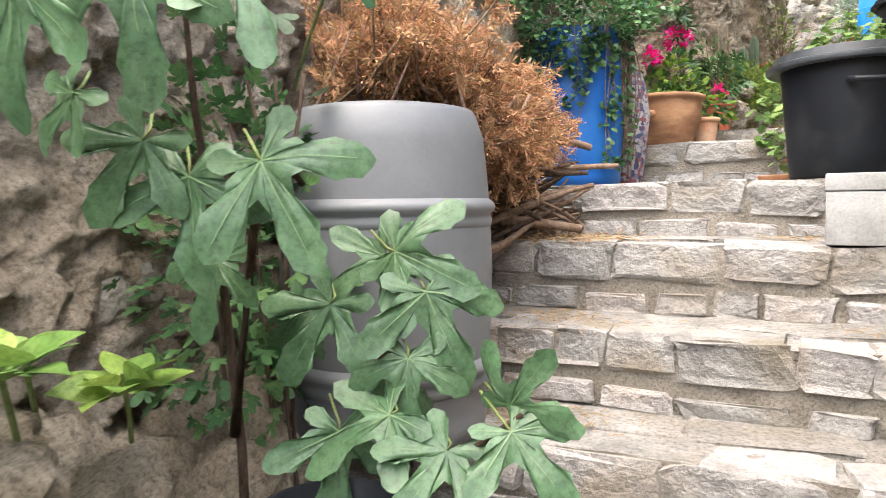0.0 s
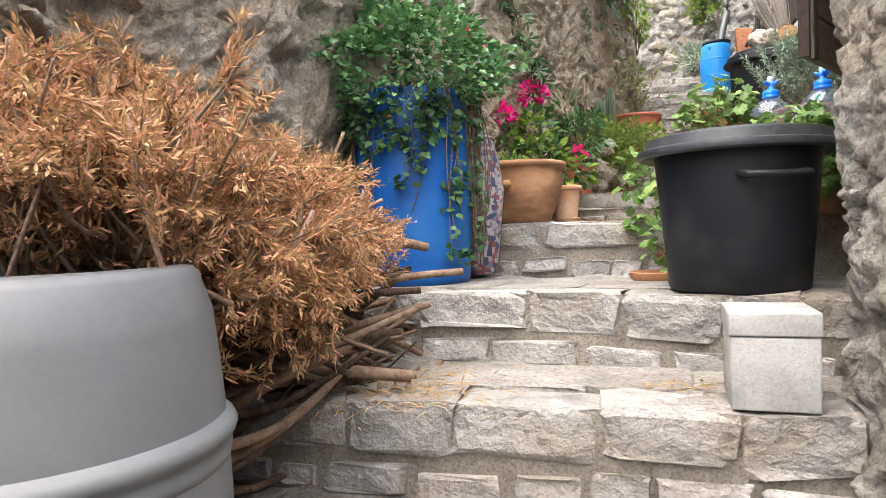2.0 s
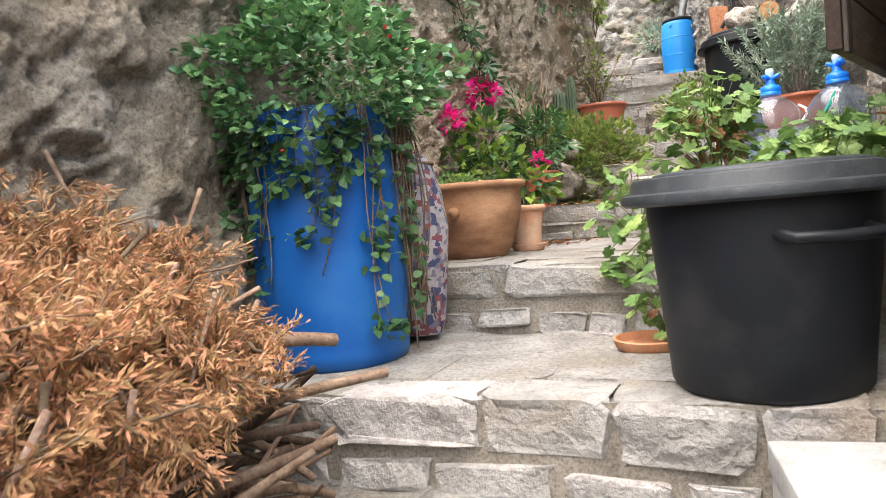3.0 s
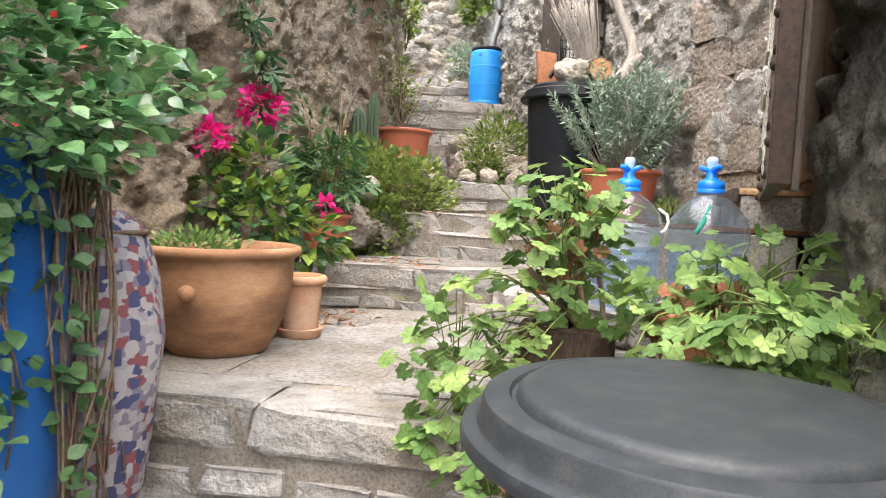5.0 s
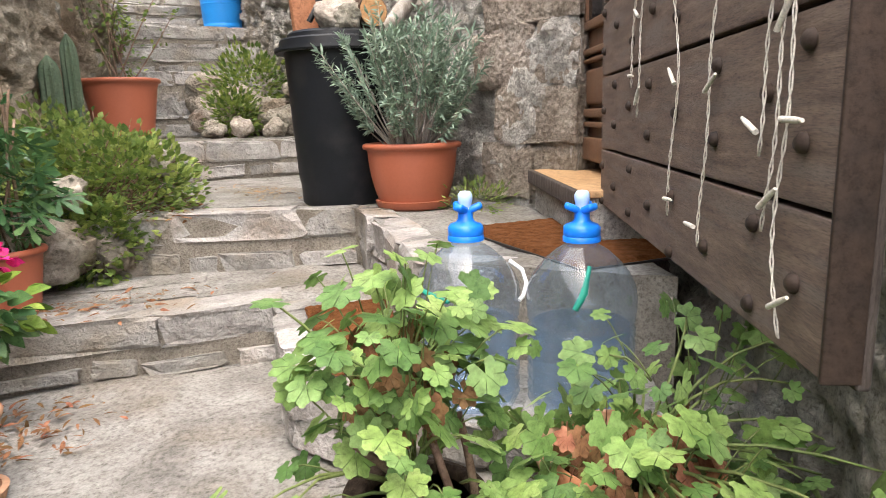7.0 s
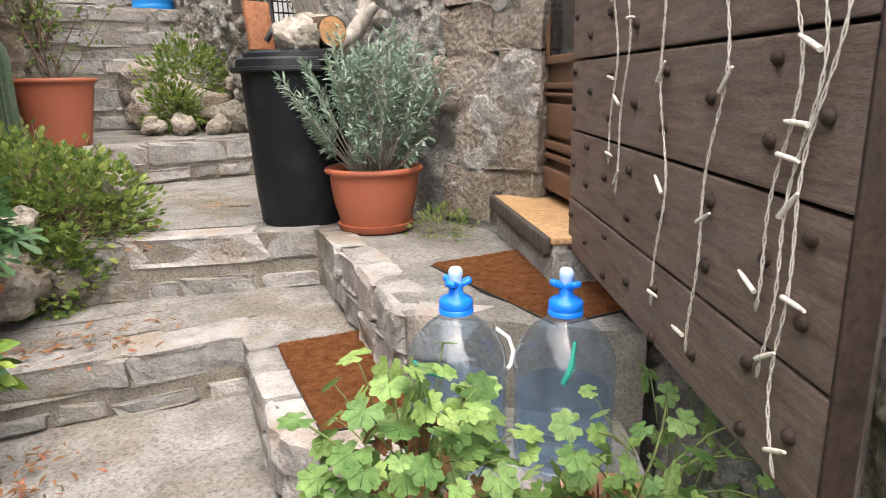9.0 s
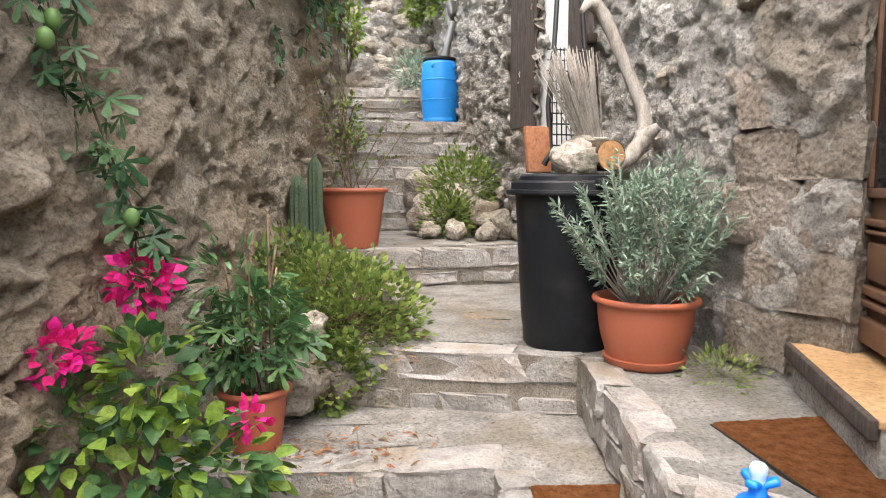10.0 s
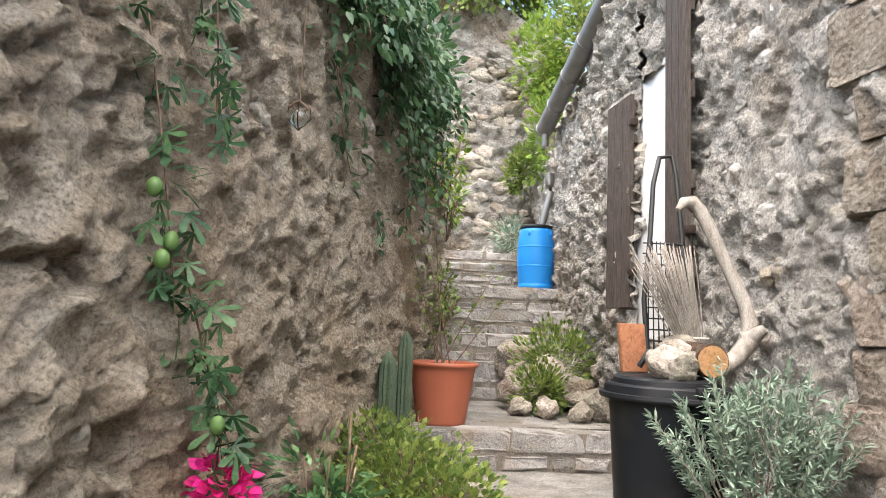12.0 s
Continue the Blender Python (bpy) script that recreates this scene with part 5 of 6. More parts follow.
# bougainvillea and the vine in the pots
boug = thing("bougainvillea", 0.02, 2.62, 1.40, "bougainvillea with magenta bracts and lime leaves", "bougainvillea")
P, D = [], []
for n, c, r in ((130, (0.02, 0.0, 0.42), (0.13, 0.10, 0.16)), (150, (0.02, -0.05, 0.22), (0.22, 0.14, 0.16)), (130, (0.20, 0.0, 0.15), (0.16, 0.12, 0.12)), (110, (-0.18, -0.06, 0.30), (0.14, 0.1, 0.14))):
    p, d = blob_points(n, c, r, 0.4)
    P.append(p)
    D.append(d + [0.2, -0.5, 0.0])
P, D = np.concatenate(P), np.concatenate(D)
h = rng.random(len(P)) < 0.42
leaf_cloud("lime_leaves", oval(0.62), P[h], D[h], rng.uniform(0.05, 0.085, h.sum()), M_LIME, boug, kind="stuff")
leaf_cloud("green_leaves", oval(0.62), P[~h], D[~h], rng.uniform(0.05, 0.08, (~h).sum()), M_IVY, boug, kind="stuff")
for n, c, r in ((130, (0.0, 0.08, 0.68), (0.085, 0.06, 0.08)), (130, (-0.20, -0.06, 0.52), (0.095, 0.06, 0.065)), (30, (0.27, 0.05, 0.27), (0.045, 0.04, 0.04))):
    p, d = blob_points(n, c, r, 0.3)
    leaf_cloud("blossom", WIDE, p, d + [0, -0.3, 0], rng.uniform(0.03, 0.048, n), M_PINK, boug, "bright magenta bracts", 1.0)
rods("stem", [(curve((0, 0, -0.02), q, 0.05, 0.03), np.linspace(0.006, 0.002, 7)) for q in ((0, 0.08, 0.66), (-0.2, -0.06, 0.5), (0.26, 0.05, 0.26), (0.05, 0.0, 0.4), (-0.1, -0.05, 0.3))], M_TWIG, boug, "", 5)

vine = thing("potted_vine", 0.30, 3.10, 1.62, "dark-leaved passion vine tied to a cane", "vine")
P, D = blob_points(130, (0.0, 0.0, 0.20), (0.20, 0.16, 0.20), 0.3)
leaf_cloud("leaves", PALM, P, D + [0, -0.3, -0.5], rng.uniform(0.06, 0.11, len(P)), M_IVY, vine)
P, D = blob_points(120, (-0.05, 0.05, 0.38), (0.22, 0.14, 0.16), 0.3)
leaf_cloud("upper_leaves", NARROW, P, D + [0, -0.3, -0.2], rng.uniform(0.04, 0.08, len(P)), M_MINT, vine)
rods("stem", [(curve((0.02 * i - 0.04, 0, 0), (0.1 * math.sin(i * 2.1), 0.08 * math.cos(i), 0.40 + 0.03 * i), 0, 0.02), 0.004) for i in range(5)] + [(curve((0.06, 0, 0), (0.06, 0.03, 0.62)), 0.006)], M_TWIG, vine, "", 5)

# low cover beside the steps, its stones and fallen leaves
cover = thing("ground_cover", 0.62, 3.75, 1.62, "mound of small-leaved yellow-green ground cover with stones", "ground cover")
P, D = [], []
for n, c, r in ((2600, (0.02, 0.1, 0.16), (0.36, 0.45, 0.24)), (1500, (0.14, -0.18, 0.12), (0.27, 0.25, 0.22)), (1200, (-0.12, 0.35, 0.26), (0.3, 0.35, 0.22)), (700, (-0.04, -0.36, -0.05), (0.17, 0.10, 0.18))):
    p, d = blob_points(n, c, r, 0.5)
    P.append(p)
    D.append(d + [0, -0.1, 0.4])
P, D = np.concatenate(P), np.concatenate(D)
leaf_cloud("leaves", WIDE, P, D, rng.uniform(0.022, 0.044, len(P)), M_COVER, cover, kind="stuff")
rods("stem", [(curve((0.05 * rng.normal(), 0.1 * rng.normal(), -0.1), P[k], 0.03, 0.02), 0.002) for k in range(0, len(P), 14)], M_TWIG, cover, "", 4)
for i, (x, y, z, s) in enumerate(((0.26, -0.22, 0.24, 0.12), (-0.1, -0.36, 0.16, 0.15), (0.3, 0.0, 0.2, 0.1), (-0.16, -0.42, -0.06, 0.26), (0.02, -0.30, -0.10, 0.2), (-0.25, -0.5, 0.02, 0.2))):
    piece(LUMPS[i % 10], pose(x, y, z, 40 * i, 20, 70 * i) @ Matrix.Diagonal((s, s * 0.8, s * 0.8, 1)), cover, "stone")

planter = thing("rock_planting", 2.0, 6.05, 1.9, "small planting of yellow-green shrub among rough stones", "planting")
P, D = [], []
for n, c, r in ((1500, (0.0, 0.12, 0.40), (0.36, 0.42, 0.30)), (800, (-0.22, -0.15, 0.18), (0.2, 0.28, 0.20))):
    p, d = blob_points(n, c, r, 0.4)
    P.append(p)
    D.append(d + [0, -0.2, 0.4])
P, D = np.concatenate(P), np.concatenate(D)
leaf_cloud("leaves", OVAL, P, D, rng.uniform(0.03, 0.06, len(P)), M_COVER, planter, kind="stuff")
for i, (x, y, z, s) in enumerate(((0.1, -0.5, 0.12, 0.3), (0.22, -0.42, 0.34, 0.26), (-0.05, -0.6, 0.07, 0.16), (-0.25, -0.42, 0.08, 0.18), (-0.42, -0.3, 0.07, 0.17), (0.2, -0.65, 0.06, 0.15), (0.05, -0.3, 0.2, 0.25), (-0.3, 0.2, 0.2, 0.4), (-0.25, 0.6, 0.4, 0.4), (0.0, 0.3, 0.2, 0.5))):
    piece(LUMPS[(i + 3) % 10], pose(x, y, z, 50 * i, 10, 80 * i) @ Matrix.Diagonal((s, s * 0.85, s * 0.75, 1)), planter, "stone")


def cactus(x, y, z, h, r):
    e = thing("column_cactus", x, y, z, "ribbed green column cactus beside the pot", "cactus", "column cacti")
    bm = bmesh.new()
    rings = []
    for t in np.linspace(0, 1, 14):
        k = 1.0 if t < 0.8 else math.sqrt(max(0.02, 1 - ((t - 0.8) / 0.2) ** 2))
        rings.append([bm.verts.new((r * k * (1 if i % 2 else 0.78) * math.cos(math.pi * i / 11), r * k * (1 if i % 2 else 0.78) * math.sin(math.pi * i / 11), h * t)) for i in range(22)])
    for a, b in zip(rings, rings[1:]):
        for i in range(22):
            bm.faces.new((a[i], a[(i + 1) % 22], b[(i + 1) % 22], b[i]))
    bm.faces.new(rings[-1])
    part("column", bm, M_CACTUS, e)
    return e


cactus(0.64, 4.75, 1.85, 0.66, 0.045)
cactus(0.535, 4.66, 1.82, 0.57, 0.055)

shrub = thing("bare_shrub", 0.93, 5.30, 2.26, "thin sparse shrub growing in a pot", "shrub")
W, P, D = [], [], []
for i in range(7):
    b = np.array([0.35 * math.sin(i * 2.0), 0.2 * math.cos(i * 2.6), 0.45 + 0.22 * (i % 4)])
    path = curve((0.02 * i - 0.06, 0, -0.04), b, 0.0, 0.06 * math.sin(i), 8)
    W.append((path, np.linspace(0.006, 0.0016, 8)))
    for k in range(3, 8):
        for _ in range(5):
            P.append(path[k] + rng.normal(0, 0.03, 3))
            D.append(rng.normal(0, 1, 3) + [0, -0.3, 0.2])
rods("stem", W, M_TWIG, shrub, "", 5)
leaf_cloud("leaves", OVAL, P, D, rng.uniform(0.025, 0.05, len(P)), M_COVER, shrub)


def hanging(name, x, y, z, strands, label, material, shape, size, per=7, spread=0.02):
    e = thing(name, x, y, z, label, "climber", "wall climbers")
    W, P, D = [], [], []
    for a, b, side in strands:
        path = curve(a, b, 0.0, side, 22)
        W.append((path, np.linspace(0.004, 0.002, 22)))
        for q in path[1:]:
            for _ in range(per):
                P.append(q + rng.normal(0, spread, 3))
                D.append(np.array([0.35, -0.45, -0.9]) + rng.normal(0, 0.55, 3))
    rods("stem", W, M_TWIG, e, "", 5)
    leaf_cloud("leaves", shape, P, D, rng.uniform(*size, len(P)), material, e, kind="stuff")
    return e


passion = hanging("passion_vine", 0, 0, 0, [((-0.29, 2.42, 3.75), (-0.11, 2.56, 2.62), 0.03), ((-0.10, 2.58, 2.70), (0.07, 2.66, 2.12), -0.03), ((-0.14, 2.6, 3.8), (-0.06, 2.66, 3.05), 0.05)],
                  "passion vine hanging on the wall with green fruit", M_DARKLEAF, PALM, (0.06, 0.11), 2, 0.03)
for i, (x, y, z) in enumerate(((-0.15, 2.46, 2.86), (-0.11, 2.50, 2.73), (-0.12, 2.47, 2.68), (0.02, 2.6, 2.26))):
    bm = bmesh.new()
    bmesh.ops.create_uvsphere(bm, u_segments=16, v_segments=10, radius=0.02, matrix=Matrix.Translation((x, y, z)) @ Matrix.Diagonal((1, 1, 1.3, 1)))
    part("fruit", bm, M_FRUIT, passion, "oval green passion fruit")
st = []
for i in range(80):
    u = rng.random()
    top = np.array([-0.06 + 0.86 * u, 3.1 + 2.9 * u, 4.35 + 0.25 * u]) + rng.normal(0, 0.08, 3)
    ln = 0.2 + 0.3 * u + 0.9 * rng.random() ** 4
    st.append((top, top + np.array([0.06 + 0.12 * rng.random(), -0.06, -ln]), 0.06 * rng.normal()))
hanging("hanging_creeper", 0, 0, 0, st, "mass of dark creeper hanging over the wall top", M_DARKLEAF, oval(0.34), (0.05, 0.10), 4, 0.06)
hanging("hanging_creeper", 0, 0, 0, [((0.0, 3.75, 4.9), (0.16, 3.95, 3.95), 0.05), ((0.2, 4.1, 4.2), (0.47, 4.6, 3.0), -0.05), ((0.38, 4.5, 4.6), (0.62, 5.0, 3.1), 0.08)], "long thin strands of creeper trailing down the wall", M_DARKLEAF, oval(0.38), (0.05, 0.09), 3, 0.02)


def wall_bush(x, y, z, r, n, material, label, size=(0.04, 0.08), shape=None):
    e = thing("wall_bush", x, y, z, label, "bush", "bushes on the walls")
    P, D = [], []
    for k in range(3):
        p, d = blob_points(n // 3, rng.normal(0, 0.35, 3) * np.array(r), np.array(r) * rng.uniform(0.55, 0.85), 0.3)
        P.append(p)
        D.append(d + [0, -0.3, 0.2])
    P = np.concatenate(P)
    leaf_cloud("leaves", shape or OVAL, P, np.concatenate(D), rng.uniform(*size, len(P)), material, e, kind="stuff")
    rods("stem", [(curve((0, 0, -0.8 * r[2]), P[k], 0.02, 0.03), 0.004) for k in range(0, len(P), max(1, len(P) // 14))], M_TWIG, e, "", 4)
    return e


wall_bush(2.8, 9.4, 6.1, (0.5, 0.5, 0.9), 2400, M_LIME, "bright green ivy spilling over the wall", (0.05, 0.1), IVY)
wall_bush(2.5, 9.9, 5.0, (0.25, 0.3, 0.5), 700, M_COVER, "green ivy trailing on the end wall", (0.05, 0.09), IVY)
wall_bush(2.15, 9.1, 3.75, (0.32, 0.25, 0.28), 900, M_LAV, "grey-green bush on the upper steps", (0.04, 0.08), NARROW)
wall_bush(1.14, 7.2, 3.7, (0.14, 0.4, 0.4), 260, M_LIME, "bright green climber on the wall", (0.04, 0.08))
wall_bush(0.98, 6.3, 3.9, (0.14, 0.35, 0.35), 220, M_LIME, "bright green climber high on the wall", (0.04, 0.08))
wall_bush(1.06, 6.55, 2.75, (0.12, 0.45, 0.3), 240, M_COVER, "sparse weeds along the wall foot", (0.03, 0.06))
wall_bush(0.7, 6.6, 4.9, (0.5, 1.4, 0.5), 1100, M_DARKLEAF, "dark creeper over the wall top", (0.06, 0.12))
wall_bush(1.75, 10.4, 8.0, (1.4, 0.5, 0.9), 2600, M_COVER, "trees and shrubs above the end wall", (0.08, 0.16))
wall_bush(2.45, 10.7, 7.9, (0.9, 0.4, 0.7), 2200, M_COVER, "green shrubs over the end wall", (0.08, 0.15))
wall_bush(3.1, 9.3, 6.9, (0.6, 0.6, 0.9), 1400, M_COVER, "green shrubs above the house roof", (0.07, 0.13))

sprig = thing("ivy_sprig", -0.16, -1.62, 1.34, "dark ivy sprig hanging over the drum", "ivy")
P = np.stack([rng.uniform(-0.30, 0.08, 44), rng.normal(0, 0.03, 44), rng.uniform(-0.16, 0.06, 44)], 1)
leaf_cloud("leaves", IVY, P, rng.normal(0, 0.4, (44, 3)) + [0.1, -0.3, -0.9], rng.uniform(0.055, 0.09, 44), M_DARKLEAF, sprig)
rods("stem", [(curve((-0.25, 0.1, -0.25), (0.05, 0, 0.02), 0.05, 0.02), 0.003)], M_STEM, sprig)

# ---- things on the dustbin and by the window ----


def stone_thing(x, y, z, s, k, label, group="stones on the dustbin"):
    return tagged(piece(LUMPS[k], pose(x, y, z, 20 * k, 10, 50 * k) @ Matrix.Diagonal((s[0], s[1], s[2], 1)), None, "stone"), label, "stone", group)


stone_thing(1.56, 3.24, 2.44, (0.2, 0.16, 0.12), 1, "pale rough stone lying on the dustbin lid")
stone_thing(1.60, 3.18, 2.42, (0.15, 0.12, 0.09), 4, "pale rough stone lying on the dustbin lid")
stone_thing(1.63, 3.30, 2.46, (0.14, 0.12, 0.1), 6, "pale rough stone lying on the dustbin lid")
logs = thing("log", 1.70, 3.16, 2.455, "short sawn log with an orange cut face", "log")
part("bark", tube([(0, 0.0, 0), (0.01, 0.24, 0.01)], 0.064, 18), M_BARK, logs)
part("cut_face", tube([(0, -0.004, 0), (0, 0.002, 0)], 0.06, 18), M_CUTWOOD, logs, "pale orange sawn face")
burnt = tagged(piece(LUMPS[8], pose(1.70, 3.42, 2.47, 10, 30, 20) @ Matrix.Diagonal((0.16, 0.2, 0.15, 1)), None, "bark_chunk"), "dark burnt chunk of wood behind the log", "wood")
plank = thing("plank", 1.50, 3.42, 2.39, "reddish wooden plank end leaning on the wall", "plank", turn=12, tilt=-8)
part("board", box((0.12, 0.025, 0.20), (0, 0, 0.10), 0.004), M_BRICK, plank)
trowel = thing("black_tool", 1.50, 3.30, 2.42, "small black tool handle on the dustbin lid", "tool")
part("grip", tube([(-0.03, 0, 0), (0, -0.02, 0.06), (0.05, -0.02, 0.05)], 0.012, 8), M_LINER, trowel)

drift = thing("driftwood", 1.97, 3.38, 2.56, "bleached driftwood branch leaning on the wall", "driftwood")
part("branch", tube([(-0.16, -0.06, -0.15), (-0.07, -0.03, -0.10), (0.0, -0.01, -0.03), (0.015, 0.0, 0.05), (0.0, 0.02, 0.14), (-0.055, 0.06, 0.30), (-0.10, 0.09, 0.43), (-0.135, 0.12, 0.53), (-0.175, 0.13, 0.575), (-0.22, 0.11, 0.57), (-0.26, 0.09, 0.53)],
                    [0.03, 0.036, 0.040, 0.036, 0.030, 0.026, 0.027, 0.031, 0.033, 0.024, 0.010], 12), M_DRIFT, drift)
part("knot", tube([(0.0, 0.0, -0.02), (0.05, -0.05, 0.03)], [0.045, 0.02], 10), M_DRIFT, drift)

broom = thing("twig_bundle", 1.77, 3.42, 2.40, "upright bundle of thin dry twigs", "twig bundle")
W = []
for i in range(120):
    a, k = rng.uniform(0, 6.28), rng.random() ** 0.5
    b = np.array([0.032 * k * math.cos(a), 0.03 * k * math.sin(a), 0.03])
    t = np.array([-0.13 + 0.14 * k * math.cos(a), 0.05 + 0.10 * k * math.sin(a), 0.42 + 0.12 * rng.random()])
    W.append((curve(b, t, 0, 0.01 * rng.normal(), 5), np.linspace(0.003, 0.0018, 5)))
rods("twig", W, M_DRIFT, broom, "", 4)
part("tie", tube([(0.05 * math.cos(a), 0.04 * math.sin(a), 0.14) for a in np.linspace(0, 6.3, 16)], 0.004, 5), M_WIRE, broom)

rack = thing("wire_rack", 1.72, 3.62, 2.40, "bent black wire rack leaning on the shutter", "rack")
rim = [(-0.08, -0.02, 0.0), (-0.085, 0.02, 0.3), (-0.03, 0.08, 0.62), (0.0, 0.12, 0.86), (0.04, 0.14, 1.0), (0.10, 0.14, 1.01), (0.12, 0.13, 0.92), (0.13, 0.08, 0.55), (0.13, 0.02, 0.25), (0.13, -0.02, 0.0)]
part("rim", tube(rim, 0.012, 8), M_LINER, rack)
W = []
for i in range(9):
    u = i / 8
    W.append((curve((-0.08 + 0.21 * u, -0.02, 0.0), (-0.04 + 0.16 * u, 0.08, 0.58), 0, 0), 0.0035))
for j in range(12):
    z = 0.05 * j + 0.02
    W.append((curve((-0.085 + 0.06 * max(0, z - 0.3) , 0.0 + 0.13 * z, z), (0.13, 0.0 + 0.13 * z, z), 0, 0), 0.0035))
rods("mesh", W, M_LINER, rack, "black wire mesh", 4)

# patterned cloth bag behind the drum
M_CLOTH = surface("printed_cloth", [(0.50, 0.48, 0.47), (0.34, 0.33, 0.36)], 5.0, 0.85, 0.25, 40, 0.2, coords="obj", grain=0.5, dist=0.006)
cnt = M_CLOTH.node_tree
cvo = cnt.nodes.new("ShaderNodeTexVoronoi")
cvo.inputs["Scale"].default_value = 48.0
cvo.distance = "CHEBYCHEV"
cnt.links.new(cnt.nodes["Mapping"].outputs[0], cvo.inputs["Vector"])
cra = ramp_node(cnt, [(0.0, (0.34, 0.31, 0.31)), (0.30, (0.20, 0.07, 0.075)), (0.44, (0.28, 0.26, 0.27)), (0.62, (0.06, 0.065, 0.13)), (0.82, (0.17, 0.15, 0.19))])
cra.color_ramp.interpolation = "CONSTANT"
cse = cnt.nodes.new("ShaderNodeSeparateColor")
cnt.links.new(cvo.outputs["Color"], cse.inputs[0])
cnt.links.new(cse.outputs[0], cra.inputs["Fac"])
cnt.links.new(cra.outputs["Color"], cnt.nodes["Principled BSDF"].inputs["Base Color"])
bag = thing("cloth_bag", -0.19, 1.38, 1.0, "tall stuffed bag of printed red, white and blue cloth", "bag", turn=20)
part("cloth", lathe([(0.001, 0), (0.08, 0.0), (0.105, 0.05), (0.12, 0.2), (0.125, 0.38), (0.115, 0.52), (0.085, 0.62), (0.04, 0.66), (0.001, 0.665)], 28, wobble=0.22), M_CLOTH, bag)
part("neck_tie", tube([(0.088 * math.cos(a), 0.088 * math.sin(a), 0.615) for a in np.linspace(0, 6.28, 18)], 0.006, 6), M_TWIG, bag, "pale cord round the neck")

# string of lights on the plank door
lights = thing("string_lights", 1.037, 0.86, 1.765, "string of unlit fairy lights hanging on the plank door", "string lights", turn=math.degrees(math.atan2(ld.y, ld.x)))
W = []
bulbs = []
for u, zb, ph in ((0.07, 0.02, 0.0), (0.10, 0.12, 1.3), (0.14, 0.20, 2.2), (0.32, 0.06, 0.8), (0.52, 0.08, 3.0), (0.76, 0.24, 1.7), (0.84, 0.30, 2.6)):
    n = 110
    sway = [(u + 0.026 * math.sin(6.28 * k / n * 2.2 + ph) + 0.012 * math.sin(6.28 * k / n * 5.3 + 2 * ph), zb + (1.62 - zb) * k / (n - 1)) for k in range(n)]
    for turn in (0.0, math.pi):
        rods("wire", [([(x + 0.0017 * math.cos(k * 1.5 + turn), 0.008 + 0.0017 * math.sin(k * 1.5 + turn), z) for k, (x, z) in enumerate(sway)], 0.0011)], M_WIRE, lights, "twisted pale wire", 4)
    for k in range(2, n, 13):
        bulbs.append(((sway[k][0], 0.010, sway[k][1]), ph + k))
bulb_mesh = mesh_of(tube([(0, 0, 0), (0.03, 0, 0.0), (0.046, 0, 0.0)], [0.0034, 0.0034, 0.002], 8), "bulb", M_WIRE)
for p, ph in bulbs:
    piece(bulb_mesh, Matrix.Translation(p) @ pose(0, 0.004, 0, 0, -20 + 25 * math.sin(ph * 3), 0 if math.sin(ph * 5) > 0 else 180), lights, "bulb")

# glass ball hanging on the wall
ball = thing("glass_lantern", 0.10, 3.24, 3.30, "small glass ball in a wire cage hanging on a string", "lantern")
bm = bmesh.new()
bmesh.ops.create_uvsphere(bm, u_segments=20, v_segments=12, radius=0.035)
part("globe", bm, M_GLASS, ball)
part("cord", tube([(0, 0, 0.06), (0, 0, 0.45)], 0.002, 5), M_TWIG, ball)
part("cage", tube([(0.04 * math.cos(a), 0.04 * math.sin(a), 0.045 + 0.012 * math.sin(3 * a)) for a in np.linspace(0, 6.2, 14)], 0.004, 5), M_TWIG, ball)
for a in (0, 1.57, 3.14, 4.71):
    part("cage_wire", tube([(0.04 * math.cos(a), 0.04 * math.sin(a), 0.045), (0.045 * math.cos(a), 0.045 * math.sin(a), 0), (0.0, 0.0, -0.045)], 0.0025, 5), M_IRON, ball)

# herbs in the big pot
herbs = thing("herbs", -0.055, 1.95, 1.52, "low fresh green herbs in the wide pot", "herbs")
P, D = blob_points(700, (-0.05, 0.02, 0.02), (0.15, 0.14, 0.055), 0.2)
leaf_cloud("leaves", OVAL, P, D + [0, 0, 0.5], rng.uniform(0.014, 0.028, len(P)), M_GER, herbs, kind="stuff")


def scatter_leaves(x, y, z, sx, sy, n, label, size=(0.02, 0.05), material=None):
    P = np.stack([rng.normal(x, sx, n), rng.normal(y, sy, n), np.full(n, z) + rng.uniform(0.004, 0.02, n)], 1)
    D = rng.normal(0, 1, (n, 3)) * [1, 1, 0.15]
    ob = leaf_cloud("fallen_leaves", SLIVER if material else NARROW, P, D, rng.uniform(*size, n), material or M_DEAD, None, "", 0.35, "stuff")
    return tagged(ob, label, "leaves", kind="stuff")


scatter_leaves(0.30, 2.50, 1.225, 0.10, 0.12, 170, "brown fallen leaves by the small pot")
scatter_leaves(0.50, 2.98, 1.42, 0.20, 0.09, 150, "brown fallen leaves on the step")
scatter_leaves(0.9, 3.55, 1.66, 0.09, 0.20, 90, "dry leaf litter beside the ground cover")
scatter_leaves(1.40, 3.9, 1.66, 0.08, 0.25, 130, "dry grass litter behind the dustbin", (0.03, 0.07), M_STRAW)
scatter_leaves(-0.22, 0.10, 0.757, 0.12, 0.14, 700, "straw-coloured litter under the brush", (0.02, 0.06), M_STRAW)
scatter_leaves(0.52, 0.16, 0.757, 0.06, 0.05, 90, "straw-coloured litter by the block", (0.03, 0.06), M_STRAW)
scatter_leaves(-0.25, -0.25, 0.503, 0.13, 0.1, 450, "straw-coloured litter on the tread", (0.02, 0.05), M_STRAW)
